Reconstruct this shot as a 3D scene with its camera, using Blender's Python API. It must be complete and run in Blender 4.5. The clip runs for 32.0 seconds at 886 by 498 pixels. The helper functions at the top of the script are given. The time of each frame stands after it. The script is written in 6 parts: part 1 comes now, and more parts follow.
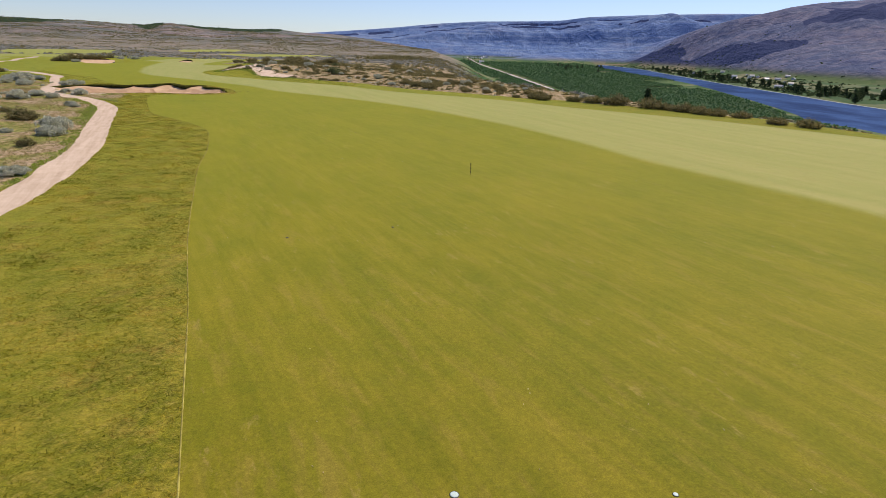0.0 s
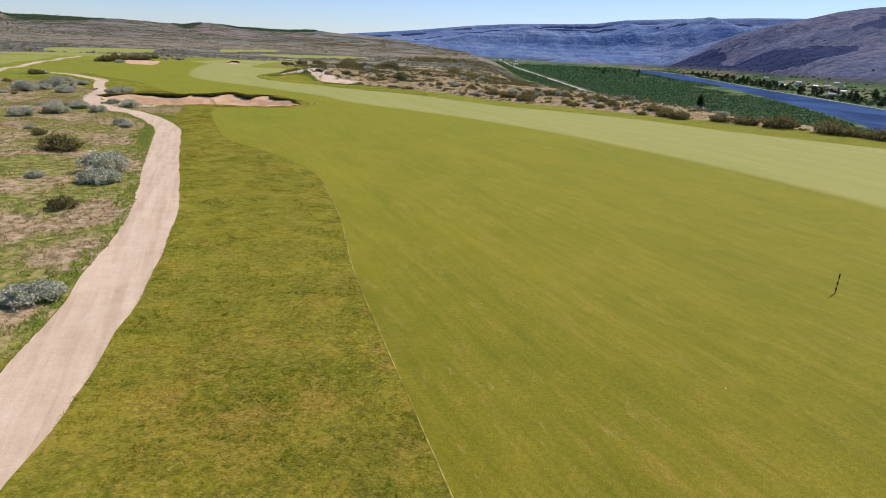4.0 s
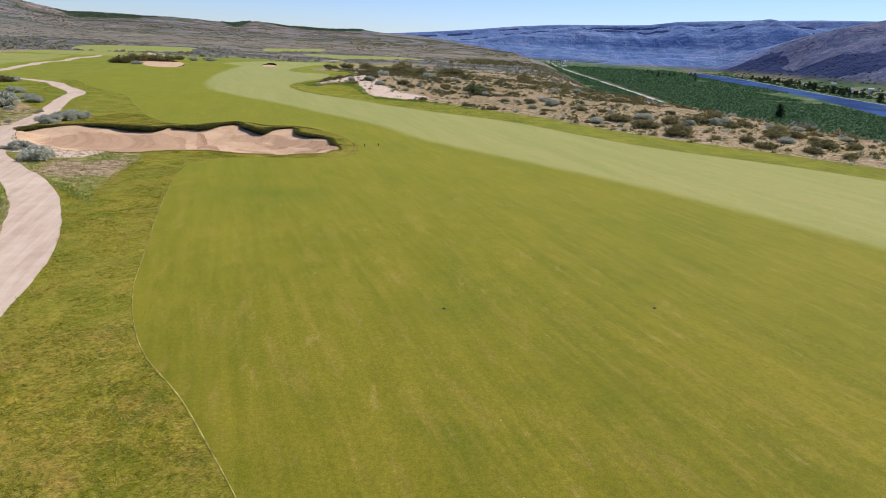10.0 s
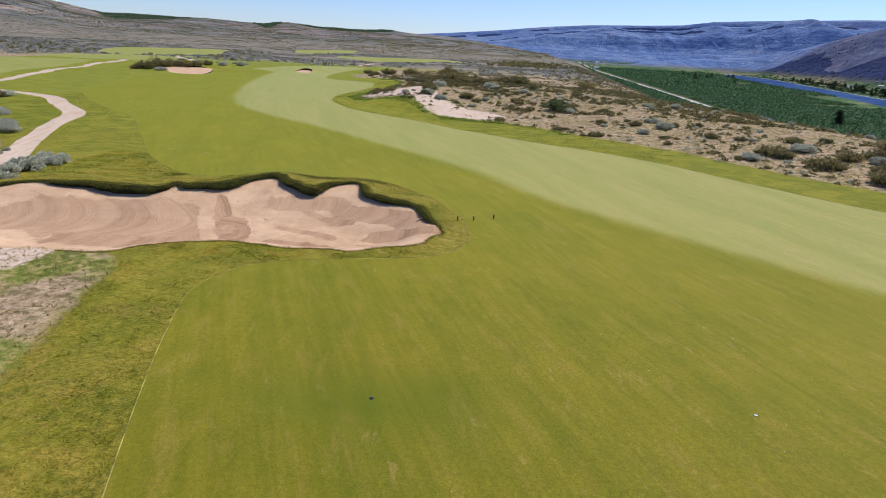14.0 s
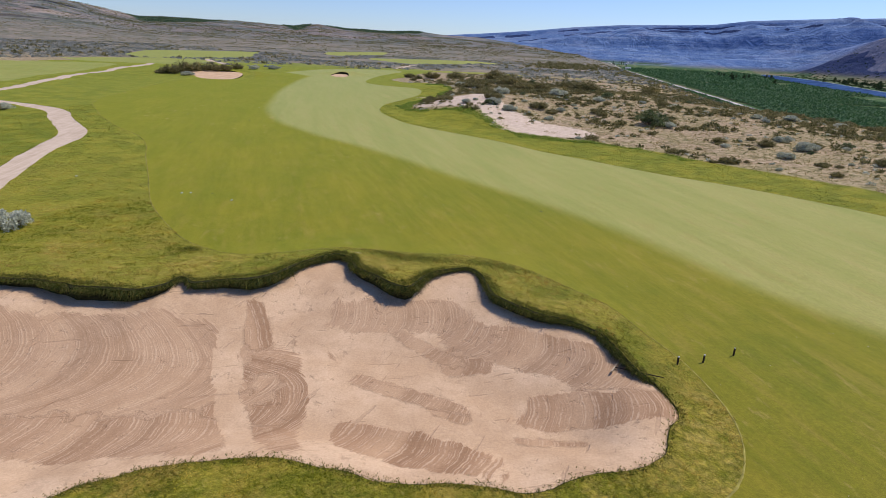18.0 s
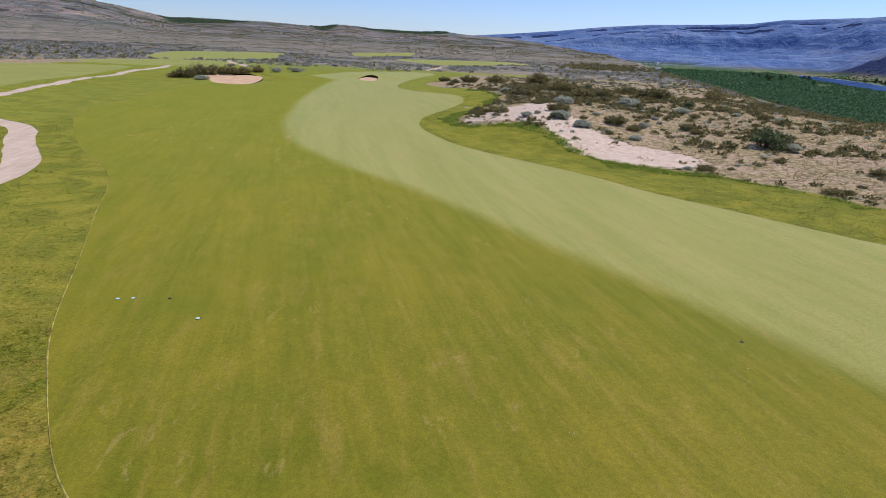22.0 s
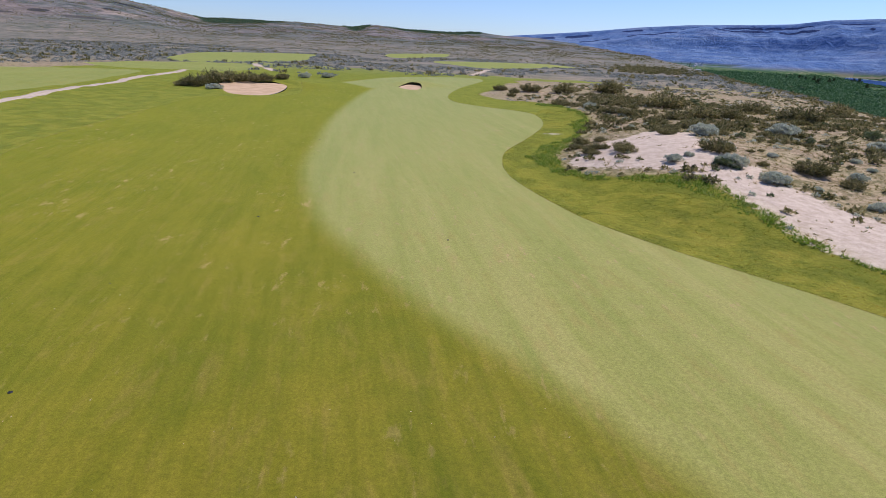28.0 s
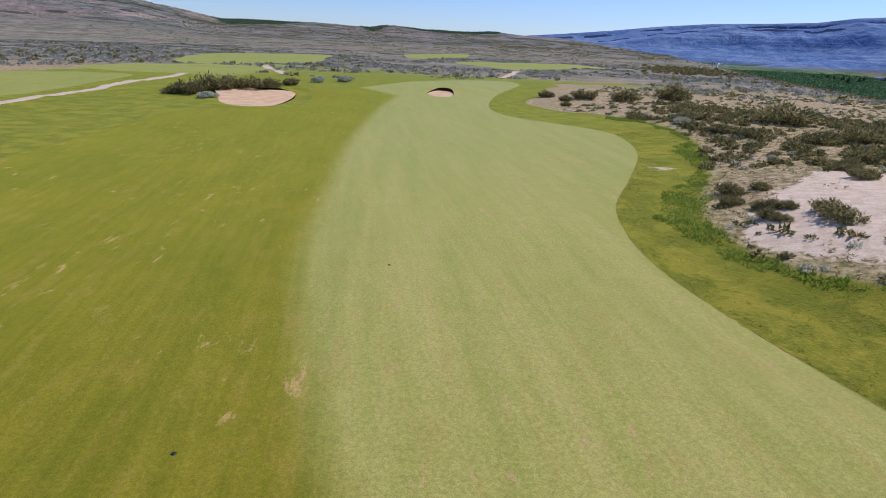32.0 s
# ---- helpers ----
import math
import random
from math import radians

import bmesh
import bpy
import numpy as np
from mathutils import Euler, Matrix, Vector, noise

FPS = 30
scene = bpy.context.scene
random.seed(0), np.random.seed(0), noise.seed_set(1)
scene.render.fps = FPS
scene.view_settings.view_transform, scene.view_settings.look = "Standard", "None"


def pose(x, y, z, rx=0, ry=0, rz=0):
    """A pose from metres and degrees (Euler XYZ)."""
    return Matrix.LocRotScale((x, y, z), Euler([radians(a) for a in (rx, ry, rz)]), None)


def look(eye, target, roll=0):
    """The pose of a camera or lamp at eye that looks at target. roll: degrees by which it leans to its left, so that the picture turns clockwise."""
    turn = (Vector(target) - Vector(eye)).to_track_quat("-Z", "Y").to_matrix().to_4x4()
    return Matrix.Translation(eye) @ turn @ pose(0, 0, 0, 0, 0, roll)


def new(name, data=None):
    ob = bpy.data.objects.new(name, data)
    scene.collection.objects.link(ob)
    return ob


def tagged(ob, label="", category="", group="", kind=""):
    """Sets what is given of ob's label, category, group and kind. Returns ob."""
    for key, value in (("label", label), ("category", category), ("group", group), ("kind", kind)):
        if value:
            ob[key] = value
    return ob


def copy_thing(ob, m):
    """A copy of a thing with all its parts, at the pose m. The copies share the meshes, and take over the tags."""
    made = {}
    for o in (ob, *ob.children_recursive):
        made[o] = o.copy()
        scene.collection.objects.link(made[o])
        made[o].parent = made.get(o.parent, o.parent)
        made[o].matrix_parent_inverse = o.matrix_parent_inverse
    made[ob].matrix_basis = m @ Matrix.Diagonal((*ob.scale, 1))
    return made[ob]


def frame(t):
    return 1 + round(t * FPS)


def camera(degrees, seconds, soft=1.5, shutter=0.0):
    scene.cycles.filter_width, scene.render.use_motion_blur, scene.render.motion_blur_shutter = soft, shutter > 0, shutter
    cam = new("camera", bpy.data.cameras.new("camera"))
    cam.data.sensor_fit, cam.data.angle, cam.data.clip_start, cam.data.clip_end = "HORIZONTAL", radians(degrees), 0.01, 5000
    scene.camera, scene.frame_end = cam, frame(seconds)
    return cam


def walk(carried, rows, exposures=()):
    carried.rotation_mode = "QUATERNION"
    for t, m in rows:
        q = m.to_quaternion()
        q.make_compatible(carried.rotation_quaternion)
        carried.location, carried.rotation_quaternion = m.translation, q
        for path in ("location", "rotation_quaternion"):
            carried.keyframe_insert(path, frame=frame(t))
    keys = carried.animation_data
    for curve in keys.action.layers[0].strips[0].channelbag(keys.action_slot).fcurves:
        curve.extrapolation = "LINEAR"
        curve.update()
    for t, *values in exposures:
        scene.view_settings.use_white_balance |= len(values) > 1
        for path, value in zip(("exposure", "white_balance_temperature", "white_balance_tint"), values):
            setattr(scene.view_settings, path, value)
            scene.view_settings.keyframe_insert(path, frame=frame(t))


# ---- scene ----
cam = camera(74.4, 32.0, soft=0.8)
PATH = [
    (0, (8.671, -1.787, 8.935), (8.711, 0.105, 8.289), 1.9),
    (0.5, (7.171, 0.874, 8.962), (7.202, 2.767, 8.318), 2.1),
    (1, (5.569, 3.541, 9.015), (5.59, 5.434, 8.37), 2.2),
    (1.5, (3.875, 6.186, 9.047), (3.884, 8.079, 8.402), 2.2),
    (2, (2.138, 8.75, 9.034), (2.134, 10.643, 8.389), 2.2),
    (2.5, (0.374, 11.228, 9.01), (0.358, 13.121, 8.366), 2.3),
    (3, (-1.395, 13.71, 9.02), (-1.421, 15.603, 8.376), 2.3),
    (3.5, (-3.151, 16.25, 9.073), (-3.188, 18.143, 8.429), 2.4),
    (5.5, (-7.578, 26.404, 9.033), (-7.658, 28.297, 8.391), 2.7),
    (6, (-8.357, 29.532, 9.065), (-8.448, 31.424, 8.424), 2.7),
    (6.5, (-9.103, 32.8, 9.096), (-9.205, 34.692, 8.454), 2.8),
    (7, (-9.852, 36.23, 9.123), (-9.964, 38.12, 8.48), 2.9),
    (7.5, (-10.639, 39.759, 9.153), (-10.762, 41.649, 8.509), 2.9),
    (8, (-11.436, 43.35, 9.204), (-11.57, 45.238, 8.56), 2.9),
    (8.5, (-12.257, 47.016, 9.278), (-12.403, 48.903, 8.632), 3.0),
    (9, (-13.164, 50.758, 9.349), (-13.321, 52.644, 8.702), 3.0),
    (9.5, (-14.133, 54.439, 9.416), (-14.301, 56.324, 8.768), 3.0),
    (10, (-15.141, 57.945, 9.475), (-15.319, 59.828, 8.826), 3.1),
    (10.5, (-16.249, 61.28, 9.486), (-16.438, 63.162, 8.836), 3.2),
    (11, (-17.508, 64.404, 9.509), (-17.706, 66.285, 8.859), 3.3),
    (11.5, (-18.866, 67.287, 9.671), (-19.074, 69.167, 9.021), 3.3),
    (12, (-20.246, 70.002, 9.931), (-20.465, 71.88, 9.281), 3.2),
    (12.5, (-21.634, 72.567, 10.114), (-21.866, 74.444, 9.463), 3.1),
    (13, (-23.022, 74.965, 10.159), (-23.264, 76.841, 9.507), 3.1),
    (13.5, (-24.376, 77.174, 10.153), (-24.628, 79.048, 9.501), 3.1),
    (14, (-25.689, 79.204, 10.143), (-25.952, 81.077, 9.491), 3.1),
    (14.5, (-26.998, 81.156, 10.116), (-27.271, 83.027, 9.464), 2.9),
    (16.5, (-31.565, 89.024, 9.998), (-31.882, 90.888, 9.347), 2.9),
    (17, (-32.568, 91.03, 9.941), (-32.895, 92.893, 9.29), 2.8),
    (17.5, (-33.565, 93.028, 9.909), (-33.904, 94.888, 9.257), 2.8),
    (18, (-34.566, 95.012, 9.914), (-34.914, 96.871, 9.261), 2.8),
    (18.5, (-35.54, 97.044, 9.932), (-35.897, 98.9, 9.279), 2.8),
    (19, (-36.466, 99.154, 9.931), (-36.833, 101.009, 9.277), 2.8),
    (19.5, (-37.368, 101.312, 9.895), (-37.744, 103.164, 9.241), 2.8),
    (20, (-38.256, 103.475, 9.855), (-38.642, 105.326, 9.201), 2.8),
    (20.5, (-39.129, 105.591, 9.838), (-39.525, 107.439, 9.184), 2.8),
    (21, (-39.991, 107.603, 9.834), (-40.398, 109.449, 9.18), 2.8),
    (21.5, (-40.846, 109.503, 9.836), (-41.262, 111.346, 9.181), 2.7),
    (22, (-41.739, 111.343, 9.832), (-42.164, 113.184, 9.177), 2.7),
    (22.5, (-42.695, 113.138, 9.834), (-43.129, 114.977, 9.178), 2.7),
    (23, (-43.67, 114.874, 9.859), (-44.112, 116.711, 9.203), 2.7),
    (23.5, (-44.643, 116.624, 9.904), (-45.092, 118.458, 9.247), 2.7),
    (24, (-45.604, 118.457, 9.939), (-46.061, 120.29, 9.282), 2.7),
    (24.5, (-46.566, 120.381, 9.945), (-47.031, 122.212, 9.287), 2.7),
    (25, (-47.556, 122.377, 9.963), (-48.029, 124.206, 9.306), 2.7),
    (25.5, (-48.558, 124.393, 10.016), (-49.04, 126.22, 9.359), 2.7),
    (27.5, (-52.725, 133.299, 10.074), (-53.235, 135.118, 9.416), 2.7),
    (28, (-53.809, 135.614, 10.065), (-54.325, 137.43, 9.407), 2.8),
    (28.5, (-54.904, 138.006, 10.038), (-55.426, 139.821, 9.379), 2.8),
    (29, (-56.01, 140.45, 10.013), (-56.537, 142.263, 9.354), 2.9),
    (29.5, (-57.157, 142.923, 10.017), (-57.689, 144.734, 9.358), 2.8),
    (30, (-58.379, 145.45, 10.03), (-58.918, 147.259, 9.37), 2.7),
    (30.5, (-59.691, 147.997, 10.003), (-60.237, 149.804, 9.343), 2.7),
    (31, (-61.07, 150.484, 9.913), (-61.622, 152.289, 9.252), 2.7),
    (31.5, (-62.48, 152.877, 9.797), (-63.039, 154.68, 9.136), 2.7),
    (32, (-63.905, 155.202, 9.702), (-64.471, 157.003, 9.042), 2.6),
]
walk(cam, [(t, look(eye, target, roll)) for t, eye, target, roll in PATH],
     [(0, 0.09, 7900, 19), (3, 0.10, 7650, 18), (7, 0.12, 7250, 17), (11, 0.11, 6950, 17), (14, 0.10, 6850, 17), (17, 0.0, 6800, 17), (20, -0.06, 6750, 17), (22, 0.0, 6650, 19), (28, 0.02, 6450, 19), (32, -0.02, 6450, 18)])

# ---- light ----
SUN_AZ, SUN_EL = 47.0, 52.0          # degrees clockwise from +y, degrees up
sky_world = bpy.data.worlds.new("sky")
scene.world = sky_world
sky_world.use_nodes = True
wn = sky_world.node_tree
sky_tex = wn.nodes.new("ShaderNodeTexSky")
sky_tex.sky_type = 'NISHITA'
sky_tex.sun_disc = False
sky_tex.sun_elevation = radians(SUN_EL)
sky_tex.sun_rotation = radians(SUN_AZ)
sky_tex.air_density, sky_tex.dust_density, sky_tex.ozone_density = 1.0, 0.15, 3.0
sky_tex.altitude = 300
air = wn.nodes.new("ShaderNodeMix")
air.data_type, air.blend_type = 'RGBA', 'MULTIPLY'
air.inputs[0].default_value = 1.0
air.inputs[7].default_value = (0.66, 0.83, 1.18, 1)          # clear dry air, a bluer horizon
wn.links.new(sky_tex.outputs[0], air.inputs[6])
wn.links.new(air.outputs[2], wn.nodes["Background"].inputs[0])
wn.nodes["Background"].inputs[1].default_value = 0.115
sun_data = bpy.data.lights.new("sun", 'SUN')
sun_data.energy, sun_data.angle, sun_data.color = 4.0, radians(0.53), (1.0, 0.96, 0.89)
sun = new("sun", sun_data)
sa, se = radians(SUN_AZ), radians(SUN_EL)
sun.matrix_world = look(Vector((math.sin(sa) * math.cos(se), math.cos(sa) * math.cos(se), math.sin(se))) * 100, (0, 0, 0))
scene.view_settings.exposure = 0.0

# ---- materials ----
class Mat:
    """A small builder of node materials."""
    def __init__(self, name, rough=0.9, spec=0.2):
        self.m = bpy.data.materials.new(name)
        self.m.use_nodes = True
        self.t = self.m.node_tree
        self.b = self.t.nodes["Principled BSDF"]
        self.b.inputs["Roughness"].default_value = rough
        self.b.inputs["Specular IOR Level"].default_value = spec
        self.pos = self.t.nodes.new("ShaderNodeNewGeometry").outputs["Position"]

    def node(self, kind, **props):
        n = self.t.nodes.new(kind)
        for k, v in props.items():
            setattr(n, k, v)
        return n

    def link(self, a, b):
        self.t.links.new(a, b)
        return self

    def coords(self, scale=(1, 1, 1), turn=0.0):
        n = self.node("ShaderNodeMapping")
        n.inputs["Scale"].default_value = scale
        n.inputs["Rotation"].default_value = (0, 0, radians(turn))
        if turn:
            first = self.node("ShaderNodeMapping")
            first.inputs["Rotation"].default_value = (0, 0, radians(turn))
            self.link(self.pos, first.inputs[0])
            n.inputs["Rotation"].default_value = (0, 0, 0)
            self.link(first.outputs[0], n.inputs[0])
        else:
            self.link(self.pos, n.inputs[0])
        return n.outputs[0]

    def noise(self, scale, detail=4, rough=0.55, at=None, distort=0.0):
        n = self.node("ShaderNodeTexNoise")
        n.inputs["Scale"].default_value = scale
        n.inputs["Detail"].default_value = detail
        n.inputs["Roughness"].default_value = rough
        n.inputs["Distortion"].default_value = distort
        self.link(at or self.pos, n.inputs["Vector"])
        return n.outputs["Fac"]

    def along(self, value, scale, detail=2.0):
        """Noise along one line."""
        n = self.node("ShaderNodeTexNoise", noise_dimensions='1D')
        n.inputs["Scale"].default_value = scale
        n.inputs["Detail"].default_value = detail
        self.link(value, n.inputs["W"])
        return n.outputs["Fac"]

    def ramp(self, fac, *stops):
        n = self.node("ShaderNodeValToRGB")
        e = n.color_ramp.elements
        while len(e) < len(stops):
            e.new(0.5)
        for k, (p, c) in zip(e, stops):
            k.position = p
            k.color = (*c, 1) if len(c) == 3 else c
        self.link(fac, n.inputs[0])
        return n.outputs[0]

    def step(self, fac, lo, hi):
        n = self.node("ShaderNodeMapRange", interpolation_type='SMOOTHSTEP')
        n.inputs[1].default_value, n.inputs[2].default_value = lo, hi
        self.link(fac, n.inputs[0])
        return n.outputs[0]

    def mix(self, fac, a, b, blend='MIX'):
        n = self.node("ShaderNodeMix", data_type='RGBA', blend_type=blend)
        for v, i in ((fac, 0), (a, 6), (b, 7)):
            if hasattr(v, "is_linked"):
                self.link(v, n.inputs[i])
            elif i == 0:
                n.inputs[0].default_value = v
            else:
                n.inputs[i].default_value = (*v, 1)
        return n.outputs[2]

    def math(self, op, a, b=0.0):
        n = self.node("ShaderNodeMath", operation=op)
        for v, i in ((a, 0), (b, 1)):
            if hasattr(v, "is_linked"):
                self.link(v, n.inputs[i])
            else:
                n.inputs[i].default_value = v
        return n.outputs[0]

    def attr(self, name):
        return self.node("ShaderNodeAttribute", attribute_name=name).outputs["Fac"]

    def random(self):
        return self.node("ShaderNodeObjectInfo").outputs["Random"]

    def island(self):
        return self.node("ShaderNodeNewGeometry").outputs["Random Per Island"]

    def color(self, c):
        if hasattr(c, "is_linked"):
            self.link(c, self.b.inputs["Base Color"])
        else:
            self.b.inputs["Base Color"].default_value = (*c, 1)
        return self

    def bump(self, fac, strength=0.3, distance=0.02):
        n = self.node("ShaderNodeBump")
        n.inputs["Strength"].default_value = strength
        n.inputs["Distance"].default_value = distance
        self.link(fac, n.inputs["Height"])
        self.link(n.outputs[0], self.b.inputs["Normal"])
        return self


def mat_fairway():
    k = Mat("mown_fairway_turf", 0.85, 0.15)
    along = k.coords((1.0, 0.07, 1.0), -24)        # streaks of mowers and feet, along the hole
    streak = k.noise(0.55, 5, 0.55, along, 0.5)
    lines = k.noise(2.4, 5, 0.62, k.coords((1.0, 0.06, 1.0), -28), 0.6)
    fine, grain = k.noise(7.0, 5, 0.75), k.noise(24.0, 3, 0.8)
    broad = k.noise(0.09, 5, 0.6)
    mottle = k.noise(0.8, 5, 0.65)
    wear = k.noise(1.3, 6, 0.68, k.coords((1.0, 0.22, 1.0), -26), 0.4)
    dark = k.ramp(streak, (0.36, (0.130, 0.142, 0.008)), (0.50, (0.198, 0.186, 0.012)), (0.64, (0.262, 0.222, 0.024)))
    lush = k.ramp(broad, (0.40, (0.128, 0.156, 0.008)), (0.52, (0.198, 0.188, 0.012)), (0.62, (0.245, 0.208, 0.020)))
    dark = k.mix(0.5, dark, lush)
    dark = k.mix(0.32, dark, k.ramp(k.noise(0.22, 6, 0.62, k.coords((1.0, 0.45, 1.0), -24), 0.5), (0.40, (0.088, 0.120, 0.008)), (0.5, (0.180, 0.170, 0.014)), (0.60, (0.285, 0.225, 0.028))))
    dark = k.mix(0.28, dark, k.ramp(mottle, (0.36, (0.098, 0.124, 0.010)), (0.5, (0.175, 0.165, 0.014)), (0.64, (0.260, 0.208, 0.030))))
    dark = k.mix(0.23, dark, k.ramp(lines, (0.38, (0.105, 0.120, 0.010)), (0.62, (0.300, 0.250, 0.045))))
    pale = k.ramp(streak, (0.36, (0.272, 0.284, 0.068)), (0.50, (0.330, 0.320, 0.090)), (0.64, (0.385, 0.348, 0.120)))
    pale = k.mix(0.22, pale, k.ramp(mottle, (0.38, (0.240, 0.272, 0.062)), (0.62, (0.395, 0.352, 0.130))))
    pale = k.mix(0.20, pale, k.ramp(lines, (0.38, (0.225, 0.255, 0.060)), (0.62, (0.420, 0.370, 0.150))))
    edge = k.math('ADD', k.attr("pale"), k.math('MULTIPLY', k.math('SUBTRACT', mottle, 0.5), 0.12))
    c = k.mix(k.step(edge, 0.08, 0.92), dark, pale)
    c = k.mix(k.math('MULTIPLY', k.step(wear, 0.50, 0.68), 0.32), c, (0.36, 0.240, 0.085))   # dry blades
    scuff = k.math('MULTIPLY', k.step(k.noise(1.5, 6, 0.72, k.coords((1.0, 0.34, 1.0), -20), 0.3), 0.575, 0.665), k.step(k.noise(0.12, 3, 0.5), 0.44, 0.54))
    c = k.mix(k.math('MULTIPLY', scuff, k.attr("scarred")), c, (0.46, 0.315, 0.165))        # scars in the turf
    c = k.mix(k.math('MULTIPLY', k.attr("damp"), k.step(k.math('ADD', mottle, fine), 0.70, 1.15)), c, (0.075, 0.125, 0.008))   # well-watered turf
    c = k.mix(0.55, c, k.ramp(fine, (0.38, (0.36, 0.36, 0.36)), (0.62, (0.63, 0.63, 0.63))), 'OVERLAY')
    c = k.mix(0.55, c, k.ramp(grain, (0.34, (0.25, 0.25, 0.25)), (0.66, (0.70, 0.70, 0.70))), 'OVERLAY')
    strip = k.step(edge, 0.08, 0.92)
    k.color(k.mix(1.0, c, k.mix(strip, (0.90, 0.90, 0.62), (0.96, 0.95, 0.80)), 'MULTIPLY'))
    k.b.inputs["Sheen Weight"].default_value = 0.55          # the nap of the mown blades
    k.b.inputs["Sheen Roughness"].default_value = 0.45
    k.link(k.mix(strip, (0.92, 0.86, 0.05), (0.91, 0.88, 0.24)), k.b.inputs["Sheen Tint"])
    k.bump(k.noise(45.0, 3, 0.7), 0.35, 0.02)
    return k.m


def mat_ground():
    """Rough turf, dry bunchgrass, bare sand and the sage plain, by what grows where."""
    k = Mat("grass_and_sand", 0.95, 0.1)
    n1, n2, n3 = k.noise(0.25, 5, 0.6), k.noise(1.6, 5, 0.65), k.noise(11.0, 4, 0.75)
    mown = k.noise(0.9, 5, 0.6, k.coords((1.0, 0.12, 1.0), -20), 0.6)
    turf = k.ramp(n2, (0.37, (0.085, 0.122, 0.009)), (0.48, (0.182, 0.190, 0.018)), (0.57, (0.285, 0.238, 0.046)), (0.66, (0.420, 0.305, 0.115)))
    turf2 = k.ramp(n1, (0.40, (0.115, 0.160, 0.010)), (0.60, (0.315, 0.268, 0.050)))
    turf = k.mix(0.45, turf, turf2)
    turf = k.mix(0.25, turf, k.ramp(mown, (0.38, (0.095, 0.140, 0.012)), (0.62, (0.370, 0.300, 0.080))))
    worn = k.math('MULTIPLY', k.step(k.noise(0.55, 6, 0.7), 0.52, 0.62), 0.65)
    turf = k.mix(worn, turf, k.ramp(n3, (0.35, (0.230, 0.140, 0.040)), (0.65, (0.440, 0.310, 0.130))))        # dry, browned patches
    turf = k.mix(k.math('MULTIPLY', k.step(k.noise(0.34, 6, 0.7, None, 0.4), 0.54, 0.62), 0.5), turf, (0.070, 0.120, 0.010))        # lusher clover
    thatch = k.ramp(n2, (0.38, (0.170, 0.165, 0.020)), (0.5, (0.330, 0.265, 0.075)), (0.62, (0.500, 0.380, 0.170)))
    turf = k.mix(k.math('MULTIPLY', k.attr("straw"), k.step(n1, 0.36, 0.56)), turf, thatch)
    tuft = k.noise(4.5, 6, 0.78, None, 0.6)
    turf = k.mix(0.8, turf, k.ramp(tuft, (0.37, (0.12, 0.14, 0.10)), (0.5, (0.46, 0.46, 0.44)), (0.63, (0.95, 0.88, 0.78))), 'OVERLAY')
    strand = k.mix(0.5, k.noise(9.0, 4, 0.7, k.coords((1.0, 0.22, 1.0), 35), 1.2), k.noise(9.0, 4, 0.7, k.coords((1.0, 0.22, 1.0), -55), 1.2))
    turf = k.mix(k.math('MULTIPLY', k.step(strand, 0.53, 0.61), 0.65), turf, (0.56, 0.44, 0.18))        # pale clippings and dead blades
    tan = k.math('MULTIPLY', k.step(k.noise(0.20, 6, 0.66, None, 0.5), 0.47, 0.60), k.step(tuft, 0.40, 0.58))
    turf = k.mix(k.math('MULTIPLY', tan, 0.48), turf, (0.420, 0.270, 0.100))        # drought-browned turf
    green = k.ramp(tuft, (0.36, (0.075, 0.105, 0.012)), (0.5, (0.200, 0.225, 0.026)), (0.64, (0.380, 0.345, 0.080)))
    swell = k.noise(0.42, 5, 0.62, None, 0.7)
    green = k.mix(0.50, green, k.ramp(swell, (0.42, (0.048, 0.092, 0.010)), (0.5, (0.215, 0.235, 0.026)), (0.58, (0.500, 0.415, 0.085))))
    shaggy = k.step(k.noise(0.13, 5, 0.6, None, 0.6), 0.34, 0.56)
    turf = k.mix(k.math('MULTIPLY', k.math('MAXIMUM', k.attr("lush"), k.math('MULTIPLY', shaggy, 0.6)), 0.75), turf, green)
    turf = k.mix(k.math('MULTIPLY', k.attr("clover"), k.step(k.math('ADD', n3, k.math('MULTIPLY', tuft, 0.6)), 0.62, 0.92)), turf, (0.070, 0.125, 0.012))        # long lush grass
    turf = k.mix(1.0, turf, (0.70, 0.68, 0.45), 'MULTIPLY')
    dry = k.ramp(n2, (0.38, (0.180, 0.150, 0.075)), (0.48, (0.345, 0.262, 0.155)), (0.62, (0.500, 0.390, 0.260)))
    dry = k.mix(0.6, dry, k.ramp(k.noise(6.0, 6, 0.8), (0.34, (0.24, 0.23, 0.21)), (0.5, (0.47, 0.46, 0.46)), (0.66, (0.76, 0.74, 0.72))), 'OVERLAY')
    weedy = k.ramp(n2, (0.38, (0.090, 0.130, 0.020)), (0.5, (0.190, 0.210, 0.045)), (0.62, (0.370, 0.310, 0.120)))
    herbs = k.math('MULTIPLY', k.step(k.noise(0.16, 5, 0.6, None, 0.4), 0.43, 0.55), k.math('SUBTRACT', 1.0, k.math('MULTIPLY', k.attr("lush"), 0.75)))
    dry = k.mix(herbs, dry, weedy)
    sand = k.ramp(n2, (0.38, (0.535, 0.418, 0.305)), (0.62, (0.670, 0.552, 0.428)))
    far = k.ramp(k.noise(0.05, 9, 0.78), (0.40, (0.075, 0.090, 0.065)), (0.5, (0.205, 0.198, 0.152)), (0.60, (0.390, 0.310, 0.235)))
